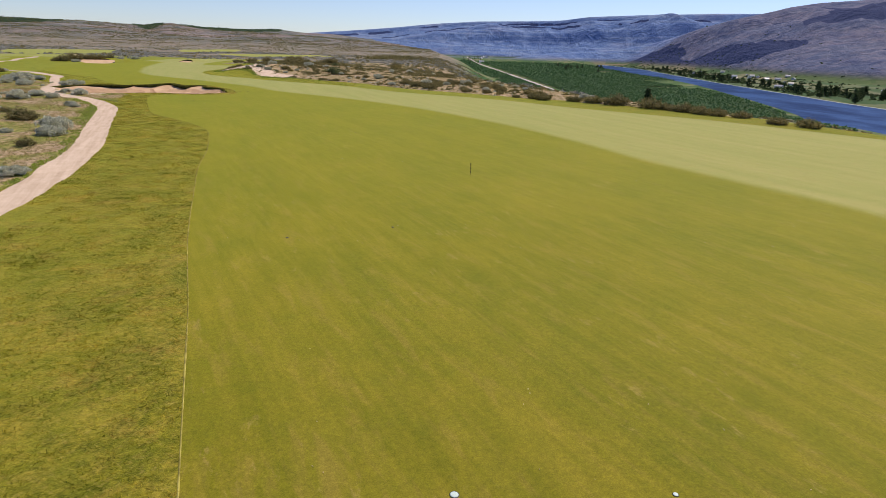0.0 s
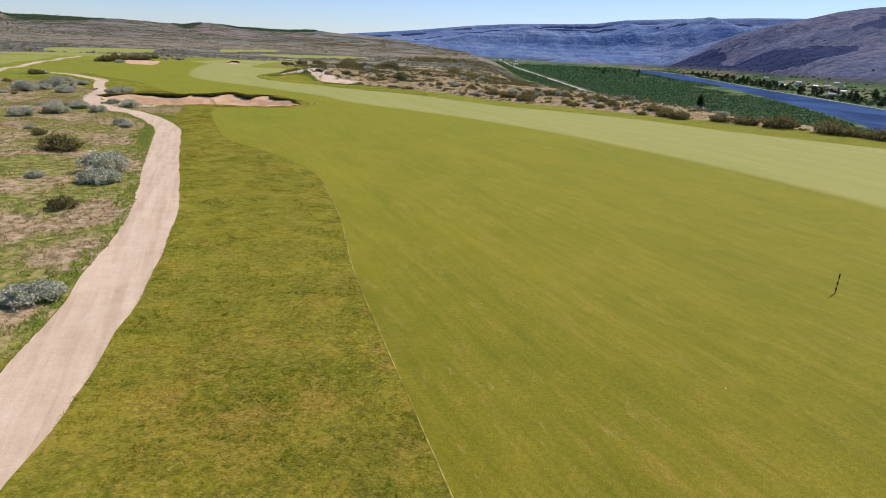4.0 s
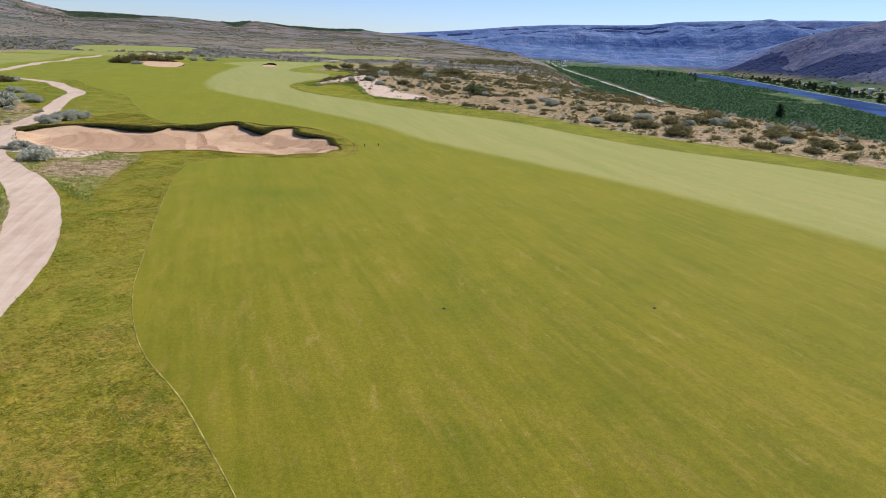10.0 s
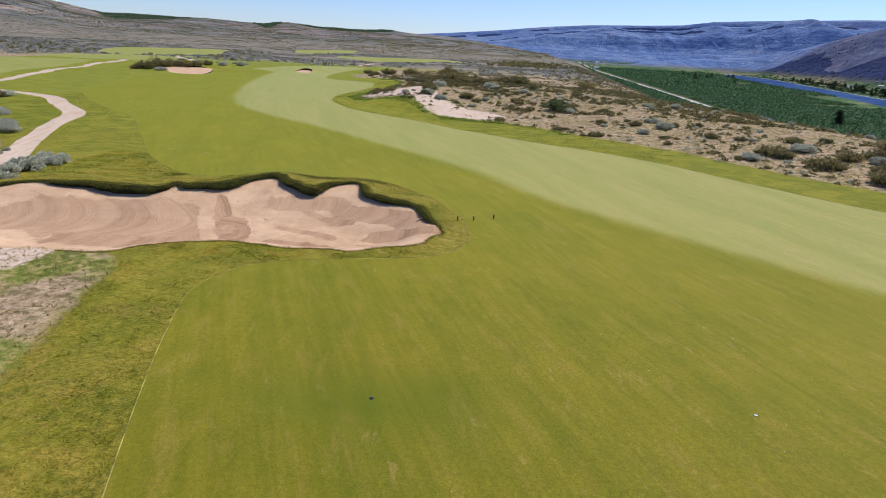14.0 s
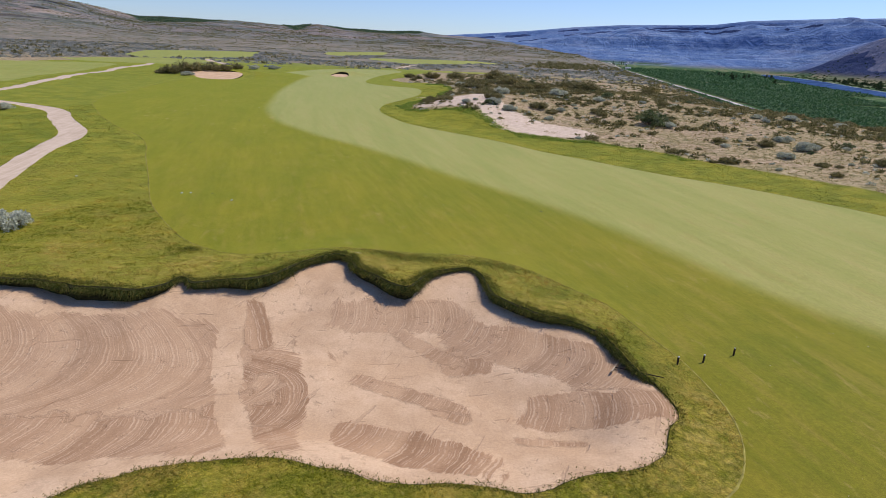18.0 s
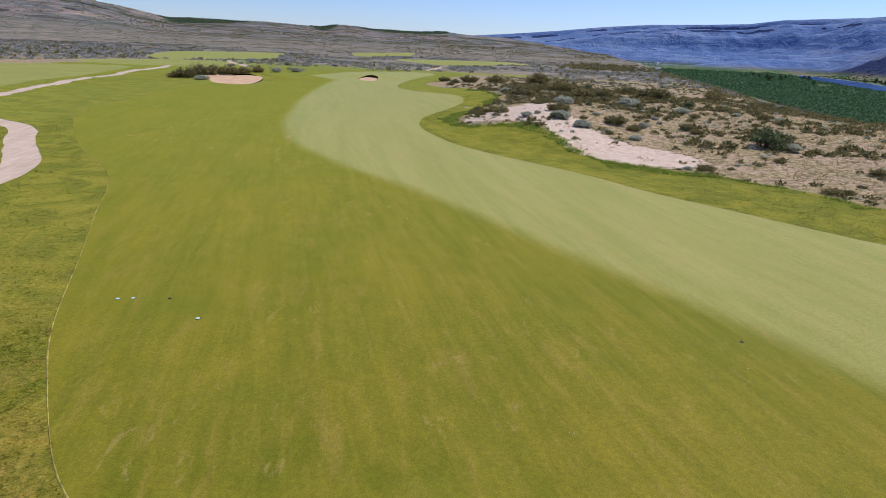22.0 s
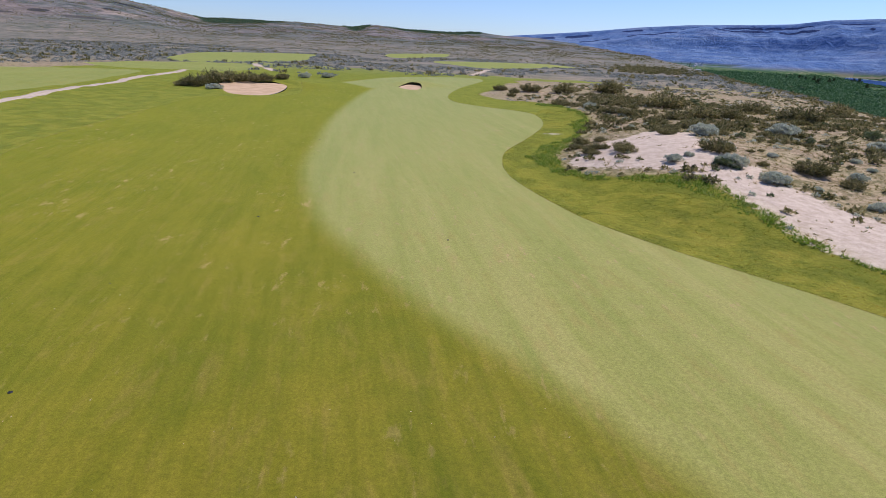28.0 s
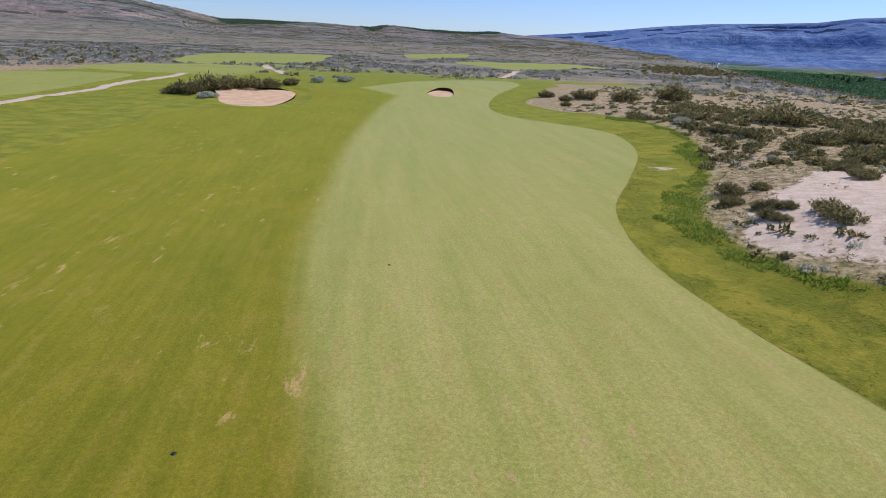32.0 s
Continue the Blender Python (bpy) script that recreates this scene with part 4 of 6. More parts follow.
d_back = away(gx[nb], gy[nb], BACK_LINE, False, 9)
g_clover[nb] = 0.9 * np.exp(-(d_back / 0.55) ** 2) * ease(fbm(gx[nb], gy[nb], 1.6, 3, 131), -0.3, 0.2)
for cx, cy, rx, ry in ((-51.2, 118.45, 0.75, 0.42), (-40.9, 119.9, 2.3, 0.75), (-37.0, 120.1, 1.6, 0.7), (-34.2, 118.0, 1.0, 0.8), (-46.6, 117.0, 0.8, 0.6)):
    g_clover[nb] = np.maximum(g_clover[nb], np.exp(-(((gx[nb] - cx) / rx) ** 2 + ((gy[nb] - cy) / ry) ** 2) ** 1.5))
g_bare[nb] = np.maximum(g_bare[nb], 0.58 * np.exp(-(((gx[nb] + 43.0) / 0.7) ** 2 + ((gy[nb] - 118.85) / 0.35) ** 2) ** 1.5))
d_dune = away(gx[nb], gy[nb], NATIVE_EAST, True, 5)
g_clover[nb] = np.maximum(g_clover[nb], 0.85 * (1 - ease(d_dune, 0.8, 3.4)) * ~inside(gx[nb], gy[nb], NATIVE_EAST) * (gx[nb] > -66) * (gx[nb] < -22) * ease(fbm(gx[nb], gy[nb], 2.4, 3, 135), -0.4, 0.15))
verge = curve([(-77, 134.5), (-80.2, 141), (-84, 146.4), (-91, 152), (-101, 160), (-116, 158), (-112, 143), (-95, 139), (-84, 134)], True, 2.0)
g_clover[nb] = np.maximum(g_clover[nb], 0.7 * inside(gx[nb], gy[nb], verge) * ease(fbm(gx[nb], gy[nb], 3.0, 3, 133), -0.45, 0.15))
g_lush = ease(gy + 0.25 * gx + 7 * fbm(gx, gy, 9.0, 3, 121), 105, 122)
g_damp = np.zeros(len(GV))
for sx, sy, wet in ((-29.7, 94.0, 1.0), (-27.9, 94.4, 0.7), (-31.6, 93.8, 0.7), (-16.9, 78.3, 0.5), (-56.0, 128.8, 0.6), (-35.2, 132.8, 0.5)):
    g_damp = np.maximum(g_damp, wet * np.exp(-((gx - sx) / 1.9) ** 2 - ((gy - sy) / 1.2) ** 2))

# the rake's pulls over the bunker: middle, half length, half width, heading, bow of the arcs
SWATHS = [(-49.6, 109.2, 6.8, 2.6, 12, 1.9, 0.62), (-46.6, 106.6, 4.6, 1.3, 8, 2.4, 0.8), (-43.0, 109.4, 1.7, 3.1, 34, 1.5, 0.9), (-44.9, 113.0, 0.55, 1.5, 36, 8.0, 0.85),
          (-39.8, 115.2, 2.3, 0.95, 12, 2.5, 0.55), (-38.4, 113.4, 1.6, 0.30, -28, 2.0, 0.6), (-34.4, 113.5, 3.2, 1.0, -20, 1.6, 0.7), (-36.9, 112.9, 0.8, 0.7, 10, 1.2, 0.8),
          (-32.6, 110.9, 2.0, 0.75, 4, 2.0, 0.85), (-37.9, 107.9, 2.3, 0.85, -8, 6.0, 0.95), (-38.6, 110.7, 1.9, 0.35, -14, 1.4, 0.7), (-37.0, 109.9, 0.6, 0.22, -10, 1.0, 0.7), (-33.8, 109.3, 0.9, 0.16, 4, 1.0, 0.7)]
LANES = [curve(p, False, 0.3) for p in ([(-47.1, 114.8), (-45.9, 113.1), (-44.7, 110.6), (-43.7, 109.0), (-42.6, 107.6), (-41.6, 106.2)],
                                        [(-44.0, 115.1), (-42.7, 112.9), (-41.2, 110.6), (-40.5, 108.6), (-40.3, 107.7), (-39.3, 106.4)])]
in_box = (gx > -64) & (gx < -28) & (gy > 100) & (gy < 121)
bx, by = gx[in_box], gy[in_box]
b_rake, b_ring, b_depth = np.zeros(len(bx)), bx * 1.0, np.zeros(len(bx))
for sx, sy, la, lb, turn, bow, deep in SWATHS:
    ca, sa_ = math.cos(radians(turn)), math.sin(radians(turn))
    u, v = (bx - sx) * ca + (by - sy) * sa_, -(bx - sx) * sa_ + (by - sy) * ca
    q = ((u / la) ** 4 + (v / lb) ** 4) ** 0.25 + 0.34 * fbm(bx, by, 1.1, 4, 103)
    own = 1 - ease(q, 0.92, 1.3)
    b_ring = np.where(own > b_rake, u + v * v / (2 * bow), b_ring)
    b_depth = np.where(own > b_rake, deep, b_depth)
    b_rake = np.maximum(b_rake, own)
for lane in LANES:
    b_rake *= ease(away(bx, by, lane, False, 3) + 0.12 * fbm(bx, by, 1.2, 2, 105), 0.36, 0.52)
g_rake, g_ring, g_depth = np.zeros(len(GV)), gx * 1.0, np.zeros(len(GV))
g_rake[in_box], g_ring[in_box], g_depth[in_box] = b_rake, b_ring, b_depth

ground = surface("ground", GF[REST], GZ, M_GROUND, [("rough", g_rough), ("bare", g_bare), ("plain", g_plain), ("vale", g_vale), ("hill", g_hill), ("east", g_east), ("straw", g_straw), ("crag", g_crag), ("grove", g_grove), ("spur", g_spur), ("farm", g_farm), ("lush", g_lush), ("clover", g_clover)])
tagged(ground, "rough turf, dry sandy sage ground, far brown hills, haze-tinted valley wall", "ground", kind="structure")
fairway = surface("fairway", GF[IN_FAIRWAY], GZ, M_FAIRWAY, [("pale", pale), ("damp", g_damp), ("scarred", 0.32 + 0.68 * ease(gy, 148, 168))])
tagged(fairway, "closely mown olive green fairway with a paler mowing strip", "fairway", kind="structure")
for cut in IN_FARWAYS:
    tagged(surface("fairway", GF[cut & ~IN_FAR_PATH], GZ, M_FAIRWAY, [("pale", np.full(len(GV), 0.62))]),
           "distant pale green fairway among the sage", "fairway", kind="structure")
for cut in IN_BITS:
    tagged(surface("cart_path", GF[cut], GZ, M_PATH), "short pale stretch of distant gravel path", "path", kind="structure")
cart_path = surface("cart_path", GF[IN_PATH], GZ - 0.02, M_PATH)
tagged(cart_path, "winding pinkish crushed gravel path beside the fairway", "path", kind="structure")
far_path = surface("cart_path", GF[IN_FAR_PATH], GZ - 0.02, M_PATH)
tagged(far_path, "long pale gravel path across the rough", "path", kind="structure")
bunker = surface("bunker_sand", GF[IN_BUNKER], bunker_floor, M_BUNKER, [("raked", g_rake), ("ring", g_ring), ("depth", g_depth)])
tagged(bunker, "raked pinkish sand of the large fairway bunker", "bunker", kind="structure")
green_bunker = surface("bunker_sand", GF[IN_GREENB], GREEN_FLOOR, M_SAND)
tagged(green_bunker, "pale sand of the bunker short of the green", "bunker", kind="structure")
pot_bunker = surface("bunker_sand", GF[IN_POT], POT_FLOOR, M_SAND)
tagged(pot_bunker, "small pot bunker of pale sand by the green", "bunker", kind="structure")
river = surface("river_water", GF[IN_RIVER], np.full(len(GV), FLOOR - 0.4), M_WATER)
tagged(river, "wide blue river along the valley floor", "river", kind="structure")
road = surface("valley_road", GF[IN_ROAD], GZ + 0.05, M_ROAD)
tagged(road, "straight pale road through the orchards", "road", kind="structure")


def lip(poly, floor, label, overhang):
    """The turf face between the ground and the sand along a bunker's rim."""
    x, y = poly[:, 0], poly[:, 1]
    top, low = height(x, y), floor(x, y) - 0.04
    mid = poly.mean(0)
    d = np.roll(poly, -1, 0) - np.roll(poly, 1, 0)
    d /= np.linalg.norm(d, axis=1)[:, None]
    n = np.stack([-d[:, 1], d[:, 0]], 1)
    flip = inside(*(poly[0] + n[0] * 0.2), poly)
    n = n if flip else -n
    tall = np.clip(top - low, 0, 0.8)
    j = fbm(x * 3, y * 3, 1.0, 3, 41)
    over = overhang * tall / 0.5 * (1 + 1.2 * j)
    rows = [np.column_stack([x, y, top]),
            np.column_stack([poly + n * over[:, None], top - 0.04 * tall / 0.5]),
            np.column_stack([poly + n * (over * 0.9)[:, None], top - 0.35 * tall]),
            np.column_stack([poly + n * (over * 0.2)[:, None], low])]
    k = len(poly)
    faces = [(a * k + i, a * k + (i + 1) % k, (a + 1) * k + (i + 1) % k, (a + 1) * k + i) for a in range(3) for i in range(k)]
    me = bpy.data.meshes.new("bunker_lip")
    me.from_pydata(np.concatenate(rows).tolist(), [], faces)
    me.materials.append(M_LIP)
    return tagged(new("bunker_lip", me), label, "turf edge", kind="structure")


lip(BUNKER, bunker_floor, "ragged turf edge round the large bunker, darkened for shade", 0.12)
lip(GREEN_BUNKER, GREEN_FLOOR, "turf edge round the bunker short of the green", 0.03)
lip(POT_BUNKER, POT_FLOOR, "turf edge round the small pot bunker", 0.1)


def edge_strip():
    """The scalped line where the fairway meets the rough."""
    p = curve(FAIRWAY_WEST + FAIRWAY_NORTH + FAIRWAY_EAST)
    d = np.roll(p, -1, 0) - np.roll(p, 1, 0)
    d /= np.linalg.norm(d, axis=1)[:, None]
    n = np.stack([-d[:, 1], d[:, 0]], 1)
    w = (0.045 + 0.035 * fbm(p[:, 0], p[:, 1], 3.0, 3, 91))[:, None]
    rows = []
    for s, up in ((-0.02, 0.002), (0.5, 0.012), (1.0, 0.002)):
        q = p + n * w * s
        rows.append(np.column_stack([q, height(q[:, 0], q[:, 1]) + up + 0.004]))
    k = len(p)
    me = bpy.data.meshes.new("fairway_edge")
    me.from_pydata(np.concatenate(rows).tolist(), [], [(a * k + i, (a + 1) * k + i, (a + 1) * k + (i + 1) % k, a * k + (i + 1) % k) for a in (0, 1) for i in range(k)])
    me.materials.append(mat_plain("scalped_turf", (0.30, 0.265, 0.065), 0.9, 0.1, 1.5, 0.6))
    tagged(new("fairway_edge", me), "thin straw-coloured scalped line round the fairway", "turf edge", kind="structure")


edge_strip()

# ---- helpers for things ----
def mesh(name, verts, faces, material, smooth=False):
    me = bpy.data.meshes.new(name)
    me.from_pydata([tuple(map(float, v)) for v in verts], [], [tuple(map(int, f)) for f in faces])
    if smooth:
        me.polygons.foreach_set("use_smooth", np.ones(len(faces), bool))
    me.materials.append(material)
    return me


def part(name, me, parent, label=""):
    ob = new(name, me)
    ob.parent = parent
    return tagged(ob, label) if label else ob


def thing(name, x, y, z, label, category, group=""):
    ob = new(name)
    ob.empty_display_size = 0.2
    ob.location = (x, y, z)
    return tagged(ob, label, category, group)


def on_ground(x, y):
    return float(ground_at(np.array([x]), np.array([y]))[0])


def lathe(profile, n=12):
    """Vertices and faces of a turned shape from (radius, height) pairs."""
    v, f = [], []
    for r, h in profile:
        v += [(r * math.cos(2 * math.pi * i / n), r * math.sin(2 * math.pi * i / n), h) for i in range(n)]
    for a in range(len(profile) - 1):
        f += [(a * n + i, a * n + (i + 1) % n, (a + 1) * n + (i + 1) % n, (a + 1) * n + i) for i in range(n)]
    f.append(tuple(range((len(profile) - 1) * n, len(profile) * n)))
    return v, f


def leaves(base, way, length, width, rng, level=None):
    """Triangles, one for each leaf: base points, directions, lengths and widths; level: how far they tip from lying flat."""
    n = len(base)
    way = way / (np.linalg.norm(way, axis=1)[:, None] + 1e-9)
    side = np.cross(way, rng.normal(size=(n, 3)) if level is None else np.array([0, 0, 1.0]) + level * rng.normal(size=(n, 3)))
    side /= np.linalg.norm(side, axis=1)[:, None] + 1e-9
    v = np.empty((n * 3, 3))
    v[0::3] = base - side * (width / 2)[:, None]
    v[1::3] = base + side * (width / 2)[:, None]
    v[2::3] = base + way * length[:, None]
    return v, np.arange(n * 3).reshape(n, 3)


# ---- shrubs ----
def sage_meshes(seed, material, upright=0.35, lobes=22, per=75, leaf=(0.07, 0.15), squat=0.52):
    """A bush of radius 1: rounded lobes of small leaves over forked grey stems."""
    rng = np.random.default_rng(seed)
    a = rng.uniform(0, 2 * math.pi, lobes)
    d = np.sqrt(rng.uniform(0.02, 0.75, lobes))
    size = rng.uniform(0.15, 0.30, lobes)
    cx, cy = d * np.cos(a), d * np.sin(a) * 0.85
    cz = squat * np.sqrt(np.clip(1 - d ** 2, 0.05, 1)) * np.where(np.arange(lobes) % 3 == 0, rng.uniform(0.25, 0.6, lobes), rng.uniform(0.75, 1.25, lobes))
    which = np.repeat(np.arange(lobes), per)
    n = len(which)
    w = rng.normal(size=(n, 3))
    w[:, 2] = np.abs(w[:, 2]) * 0.9 - 0.25
    w /= np.linalg.norm(w, axis=1)[:, None]
    base = np.stack([cx, cy, cz], 1)[which] + w * (size[which] * rng.uniform(0.55, 1.0, n))[:, None]
    base[:, 2] = np.maximum(base[:, 2], 0.03)
    way = w + np.array([0, 0, upright]) + rng.normal(size=(n, 3)) * 0.7
    v, f = leaves(base, way, rng.uniform(*leaf, n), rng.uniform(0.05, 0.10, n), rng)
    foliage = mesh("foliage", v, f, material)
    sv, sf = [], []
    for i in range(lobes):
        k = len(sv)
        top = np.array([cx[i], cy[i], cz[i]])
        foot = np.array([cx[i], cy[i], 0]) * 0.22
        for q, (p, r) in enumerate(((foot, 0.030), ((foot + top) * 0.5 + np.array([cx[i], cy[i], 0]) * 0.12, 0.022), (top, 0.008))):
            sv += [p + r * np.array([math.cos(2.1 * j), math.sin(2.1 * j), 0]) for j in range(3)]
        for q in (0, 3):
            sf += [(k + q + j, k + q + (j + 1) % 3, k + q + 3 + (j + 1) % 3, k + q + 3 + j) for j in range(3)]
    return foliage, mesh("woody_base", sv, sf, M_WOOD)


def brush_meshes(seed, material, stems=90, per=14):
    """An upright bitterbrush of radius 1: many fanned twigs set with short leaves."""
    rng = np.random.default_rng(seed)
    a = rng.uniform(0, 2 * math.pi, stems)
    d = np.sqrt(rng.uniform(0, 1, stems))
    foot = np.stack([d * 0.55 * np.cos(a), d * 0.5 * np.sin(a), np.zeros(stems)], 1)
    tip = np.stack([d * np.cos(a), d * 0.85 * np.sin(a), rng.uniform(0.55, 1.0, stems) * (1.02 - 0.55 * d)], 1)
    which = np.repeat(np.arange(stems), per)
    n = len(which)
    s = rng.uniform(0.15, 1.0, n)[:, None]
    base = foot[which] * (1 - s) + tip[which] * s + rng.normal(size=(n, 3)) * 0.05
    base[:, 2] = np.maximum(base[:, 2], 0.02)
    way = (tip - foot)[which] + rng.normal(size=(n, 3)) * 0.5
    v, f = leaves(base, way, rng.uniform(0.10, 0.22, n), rng.uniform(0.04, 0.08, n), rng)
    foliage = mesh("foliage", v, f, material)
    sv, sf = [], []
    for p, q in zip(foot[::3], tip[::3]):
        k = len(sv)
        for m, r in ((p, 0.018), (q, 0.005)):
            sv += [m + r * np.array([math.cos(2.1 * j), math.sin(2.1 * j), 0]) for j in range(3)]
        sf += [(k + j, k + (j + 1) % 3, k + 3 + (j + 1) % 3, k + 3 + j) for j in range(3)]
    return foliage, mesh("woody_base", sv, sf, M_WOOD)


KINDS = {
    's': [sage_meshes(100 + i, M_SAGE, 0.35, 40 + 5 * i, 110, (0.05, 0.10), 0.52) for i in range(3)],
    'b': [brush_meshes(200 + i, M_BRUSH, 100 + 15 * i, 14) for i in range(3)],
    'g': [sage_meshes(300 + i, M_GREENBUSH, 0.4, 22, 75, (0.08, 0.17), 0.6) for i in range(2)]}
KIND_WORDS = {
    's': ("sagebrush", "rounded grey-green sagebrush with woody stems on {}", "sagebrush"),
    'b': ("bitterbrush", "dark olive bitterbrush with upright twigs on {}", "shrub"),
    'g': ("green_bush", "dense green rounded bush on {}", "shrub")}
PROTOTYPES = {}


def shrub(x, y, r, kind, where, group, rng):
    i = int(rng.integers(len(KINDS[kind])))
    key = (kind, i, where)
    name, label, category = KIND_WORDS[kind]
    m = Matrix.LocRotScale((x, y, on_ground(x, y) - 0.03), Euler((0, 0, rng.uniform(0, 6.28))),
                           Vector((r * rng.uniform(0.9, 1.1), r * rng.uniform(0.9, 1.1), r * rng.uniform(0.8, 1.05) * (0.85 if kind == 'b' else 1.0))))
    if key not in PROTOTYPES:
        ob = thing(name, 0, 0, 0, label.format(where), category, group)
        for n, me in zip(("foliage", "woody_base"), KINDS[kind][i]):
            part(n, me, ob)
        PROTOTYPES[key] = ob
        ob.matrix_basis = m
        return ob
    ob = PROTOTYPES[key]
    keep = ob.scale.copy()
    ob.scale = (1, 1, 1)
    new_one = copy_thing(ob, m)
    ob.scale = keep
    return new_one


WEST_SHRUBS = [(-37.8, 65.6, 2.2, 'b'), (-29.7, 58.3, 1.75, 's'), (-28.3, 55.5, 1.4, 's'), (-41.7, 81.6, 0.91, 's'), (-50.7, 92.0, 1.03, 's'), (-49.8, 97.9, 1.71, 's'), (-55.0, 101.5, 0.83, 's'), (-54.2, 89.4, 1.84, 's'), (-54.3, 94.1, 1.35, 's'), (-73.9, 111.1, 2.03, 's'), (-55.1, 85.2, 1.42, 's'), (-48.2, 76.5, 0.60, 's'), (-53.9, 101.2, 1.43, 's'), (-55.2, 100.8, 0.83, 's'), (-60.8, 113.0, 1.70, 's'), (-40.0, 79.6, 0.78, 's'), (-65.2, 112.8, 2.36, 's'), (-68.6, 120.7, 2.17, 's'), (-76.4, 124.7, 2.36, 's'), (-79.9, 126.4, 1.96, 's'), (-80.3, 133.6, 1.14, 's'), (-89.7, 141.8, 1.15, 's')]
WEST2_SHRUBS = [(-103.9, 155.7, 2.02, 'b'), (-68.5, 112.6, 1.62, 's'), (-76.6, 130.1, 1.20, 's'), (-69.2, 122.1, 1.16, 's'), (-61.3, 115.6, 1.37, 's'), (-62.1, 118.7, 1.44, 's'), (-103.2, 157.5, 1.34, 's'), (-88.0, 141.1, 0.90, 's'), (-19.6, 37.2, 1.04, 's'), (-44.5, 72.7, 0.9, 'b'), (-26.5, 49.1, 0.97, 'b'), (-32.7, 55.6, 0.69, 's')]
DUNE_SHRUBS = [(-45.3, 185.5, 1.10, 'g'), (-42.4, 183.2, 1.07, 's'), (-38.2, 189.0, 1.83, 'b'), (-56.1, 191.1, 0.91, 'b'), (-54.7, 193.0, 0.74, 'b'), (-52.6, 209.1, 0.75, 'b'), (-44.9, 185.9, 1.25, 's'), (-42.1, 183.7, 1.26, 's'), (-45.5, 190.1, 1.67, 'b'), (-45.4, 201.3, 1.42, 's'), (-49.1, 186.1, 0.90, 's'), (-47.9, 187.6, 0.46, 's'), (-53.1, 191.7, 1.10, 'b'), (-49.4, 204.9, 0.61, 'b'), (-48.5, 204.6, 1.01, 'b'), (-34.8, 189.5, 0.84, 's'), (-36.2, 180.7, 0.81, 's'), (-56.2, 193.3, 0.68, 'b'), (-57.3, 197.6, 1.21, 'b'), (-58.5, 234.4, 1.15, 's'), (-54.8, 226.7, 0.71, 's'), (-53.5, 223.2, 0.60, 's')]
DUNE2_SHRUBS = [(-52.9, 190.0, 1.20, 'b'), (-55.4, 190.6, 0.65, 'b'), (-55.6, 193.3, 0.89, 'b'), (-57.5, 194.9, 0.92, 'b'), (-55.4, 198.3, 0.87, 'b'), (-49.8, 204.6, 0.60, 'b'), (-49.0, 200.6, 1.17, 'b'), (-45.7, 209.5, 1.68, 'b'), (-52.8, 219.0, 0.69, 's'), (-54.6, 226.9, 1.76, 'b'), (-58.6, 233.9, 1.00, 's'), (-63.6, 239.0, 1.87, 'b'), (-75.6, 257.4, 1.20, 'b'), (-50.4, 213.6, 0.47, 's'), (-52.3, 211.9, 0.51, 's'), (-35.7, 211.3, 1.89, 's'), (-43.2, 223.1, 2.6, 'b'), (-46.5, 221.5, 2.3, 'b'), (-39.5, 224.5, 2.4, 'b'), (-52.8, 224.2, 1.72, 'b'), (-34.2, 238.7, 3.05, 'b'), (-30.4, 225.3, 3.15, 'b'), (-10.0, 280.3, 3.66, 'b'), (-46.9, 236.3, 3.92, 'b'), (-56.8, 293.6, 4.59, 'b'), (-66.2, 272.8, 3.34, 'b')]
BROW_SHRUBS = [(4.2, 144.2, 2.18, 'b'), (7.0, 137.4, 2.03, 'b'), (0.7, 150.8, 1.32, 'b'), (2.0, 148.7, 1.29, 'b'), (9.2, 149.8, 1.74, 'b'), (7.8, 161.1, 1.51, 'b'), (16.4, 149.7, 1.64, 's'), (13.3, 152.3, 2.08, 'b'), (18.4, 159.4, 2.28, 'b'), (-3.4, 146.4, 0.65, 'b'), (-9.3, 153.7, 0.78, 'b'), (-4.9, 149.7, 0.60, 'b'), (-29.1, 190.7, 1.46, 'b'), (-22.5, 182.1, 2.60, 'g'), (-7.2, 167.7, 1.37, 's'), (7.6, 138.4, 1.84, 'b'), (5.2, 144.3, 1.57, 'b'), (1.7, 149.5, 1.84, 'b'), (15.4, 130.6, 1.48, 'b'), (19.8, 128.6, 1.23, 'b'), (23.5, 133.5, 1.41, 'b'), (22.4, 126.0, 0.97, 'b'), (14.9, 151.1, 2.02, 'b'), (16.6, 146.4, 1.36, 'b')]
BROW2_SHRUBS = [(25.0, 119.6, 1.00, 'b'), (23.0, 146.3, 1.69, 'b'), (23.0, 140.9, 1.60, 'b'), (28.6, 125.4, 1.66, 'b'), (30.0, 123.7, 1.48, 'b'), (28.6, 118.6, 1.94, 'b'), (60.6, 80.0, 2.16, 'b'), (58.0, 83.0, 1.91, 'b'), (56.7, 91.2, 1.83, 'b'), (53.8, 92.9, 1.83, 'b'), (50.7, 98.7, 2.64, 'b'), (46.5, 103.0, 3.24, 'b'), (41.7, 107.5, 2.77, 'b'), (38.6, 111.5, 2.27, 'b'), (29.6, 115.0, 2.07, 'b'), (35.1, 112.9, 1.71, 'b'), (23.2, 133.4, 1.58, 'b'), (15.0, 135.3, 1.20, 'b'), (52.1, 95.1, 2.06, 'b'), (49.0, 101.8, 1.94, 'b'), (20.5, 139.7, 1.65, 'b')]
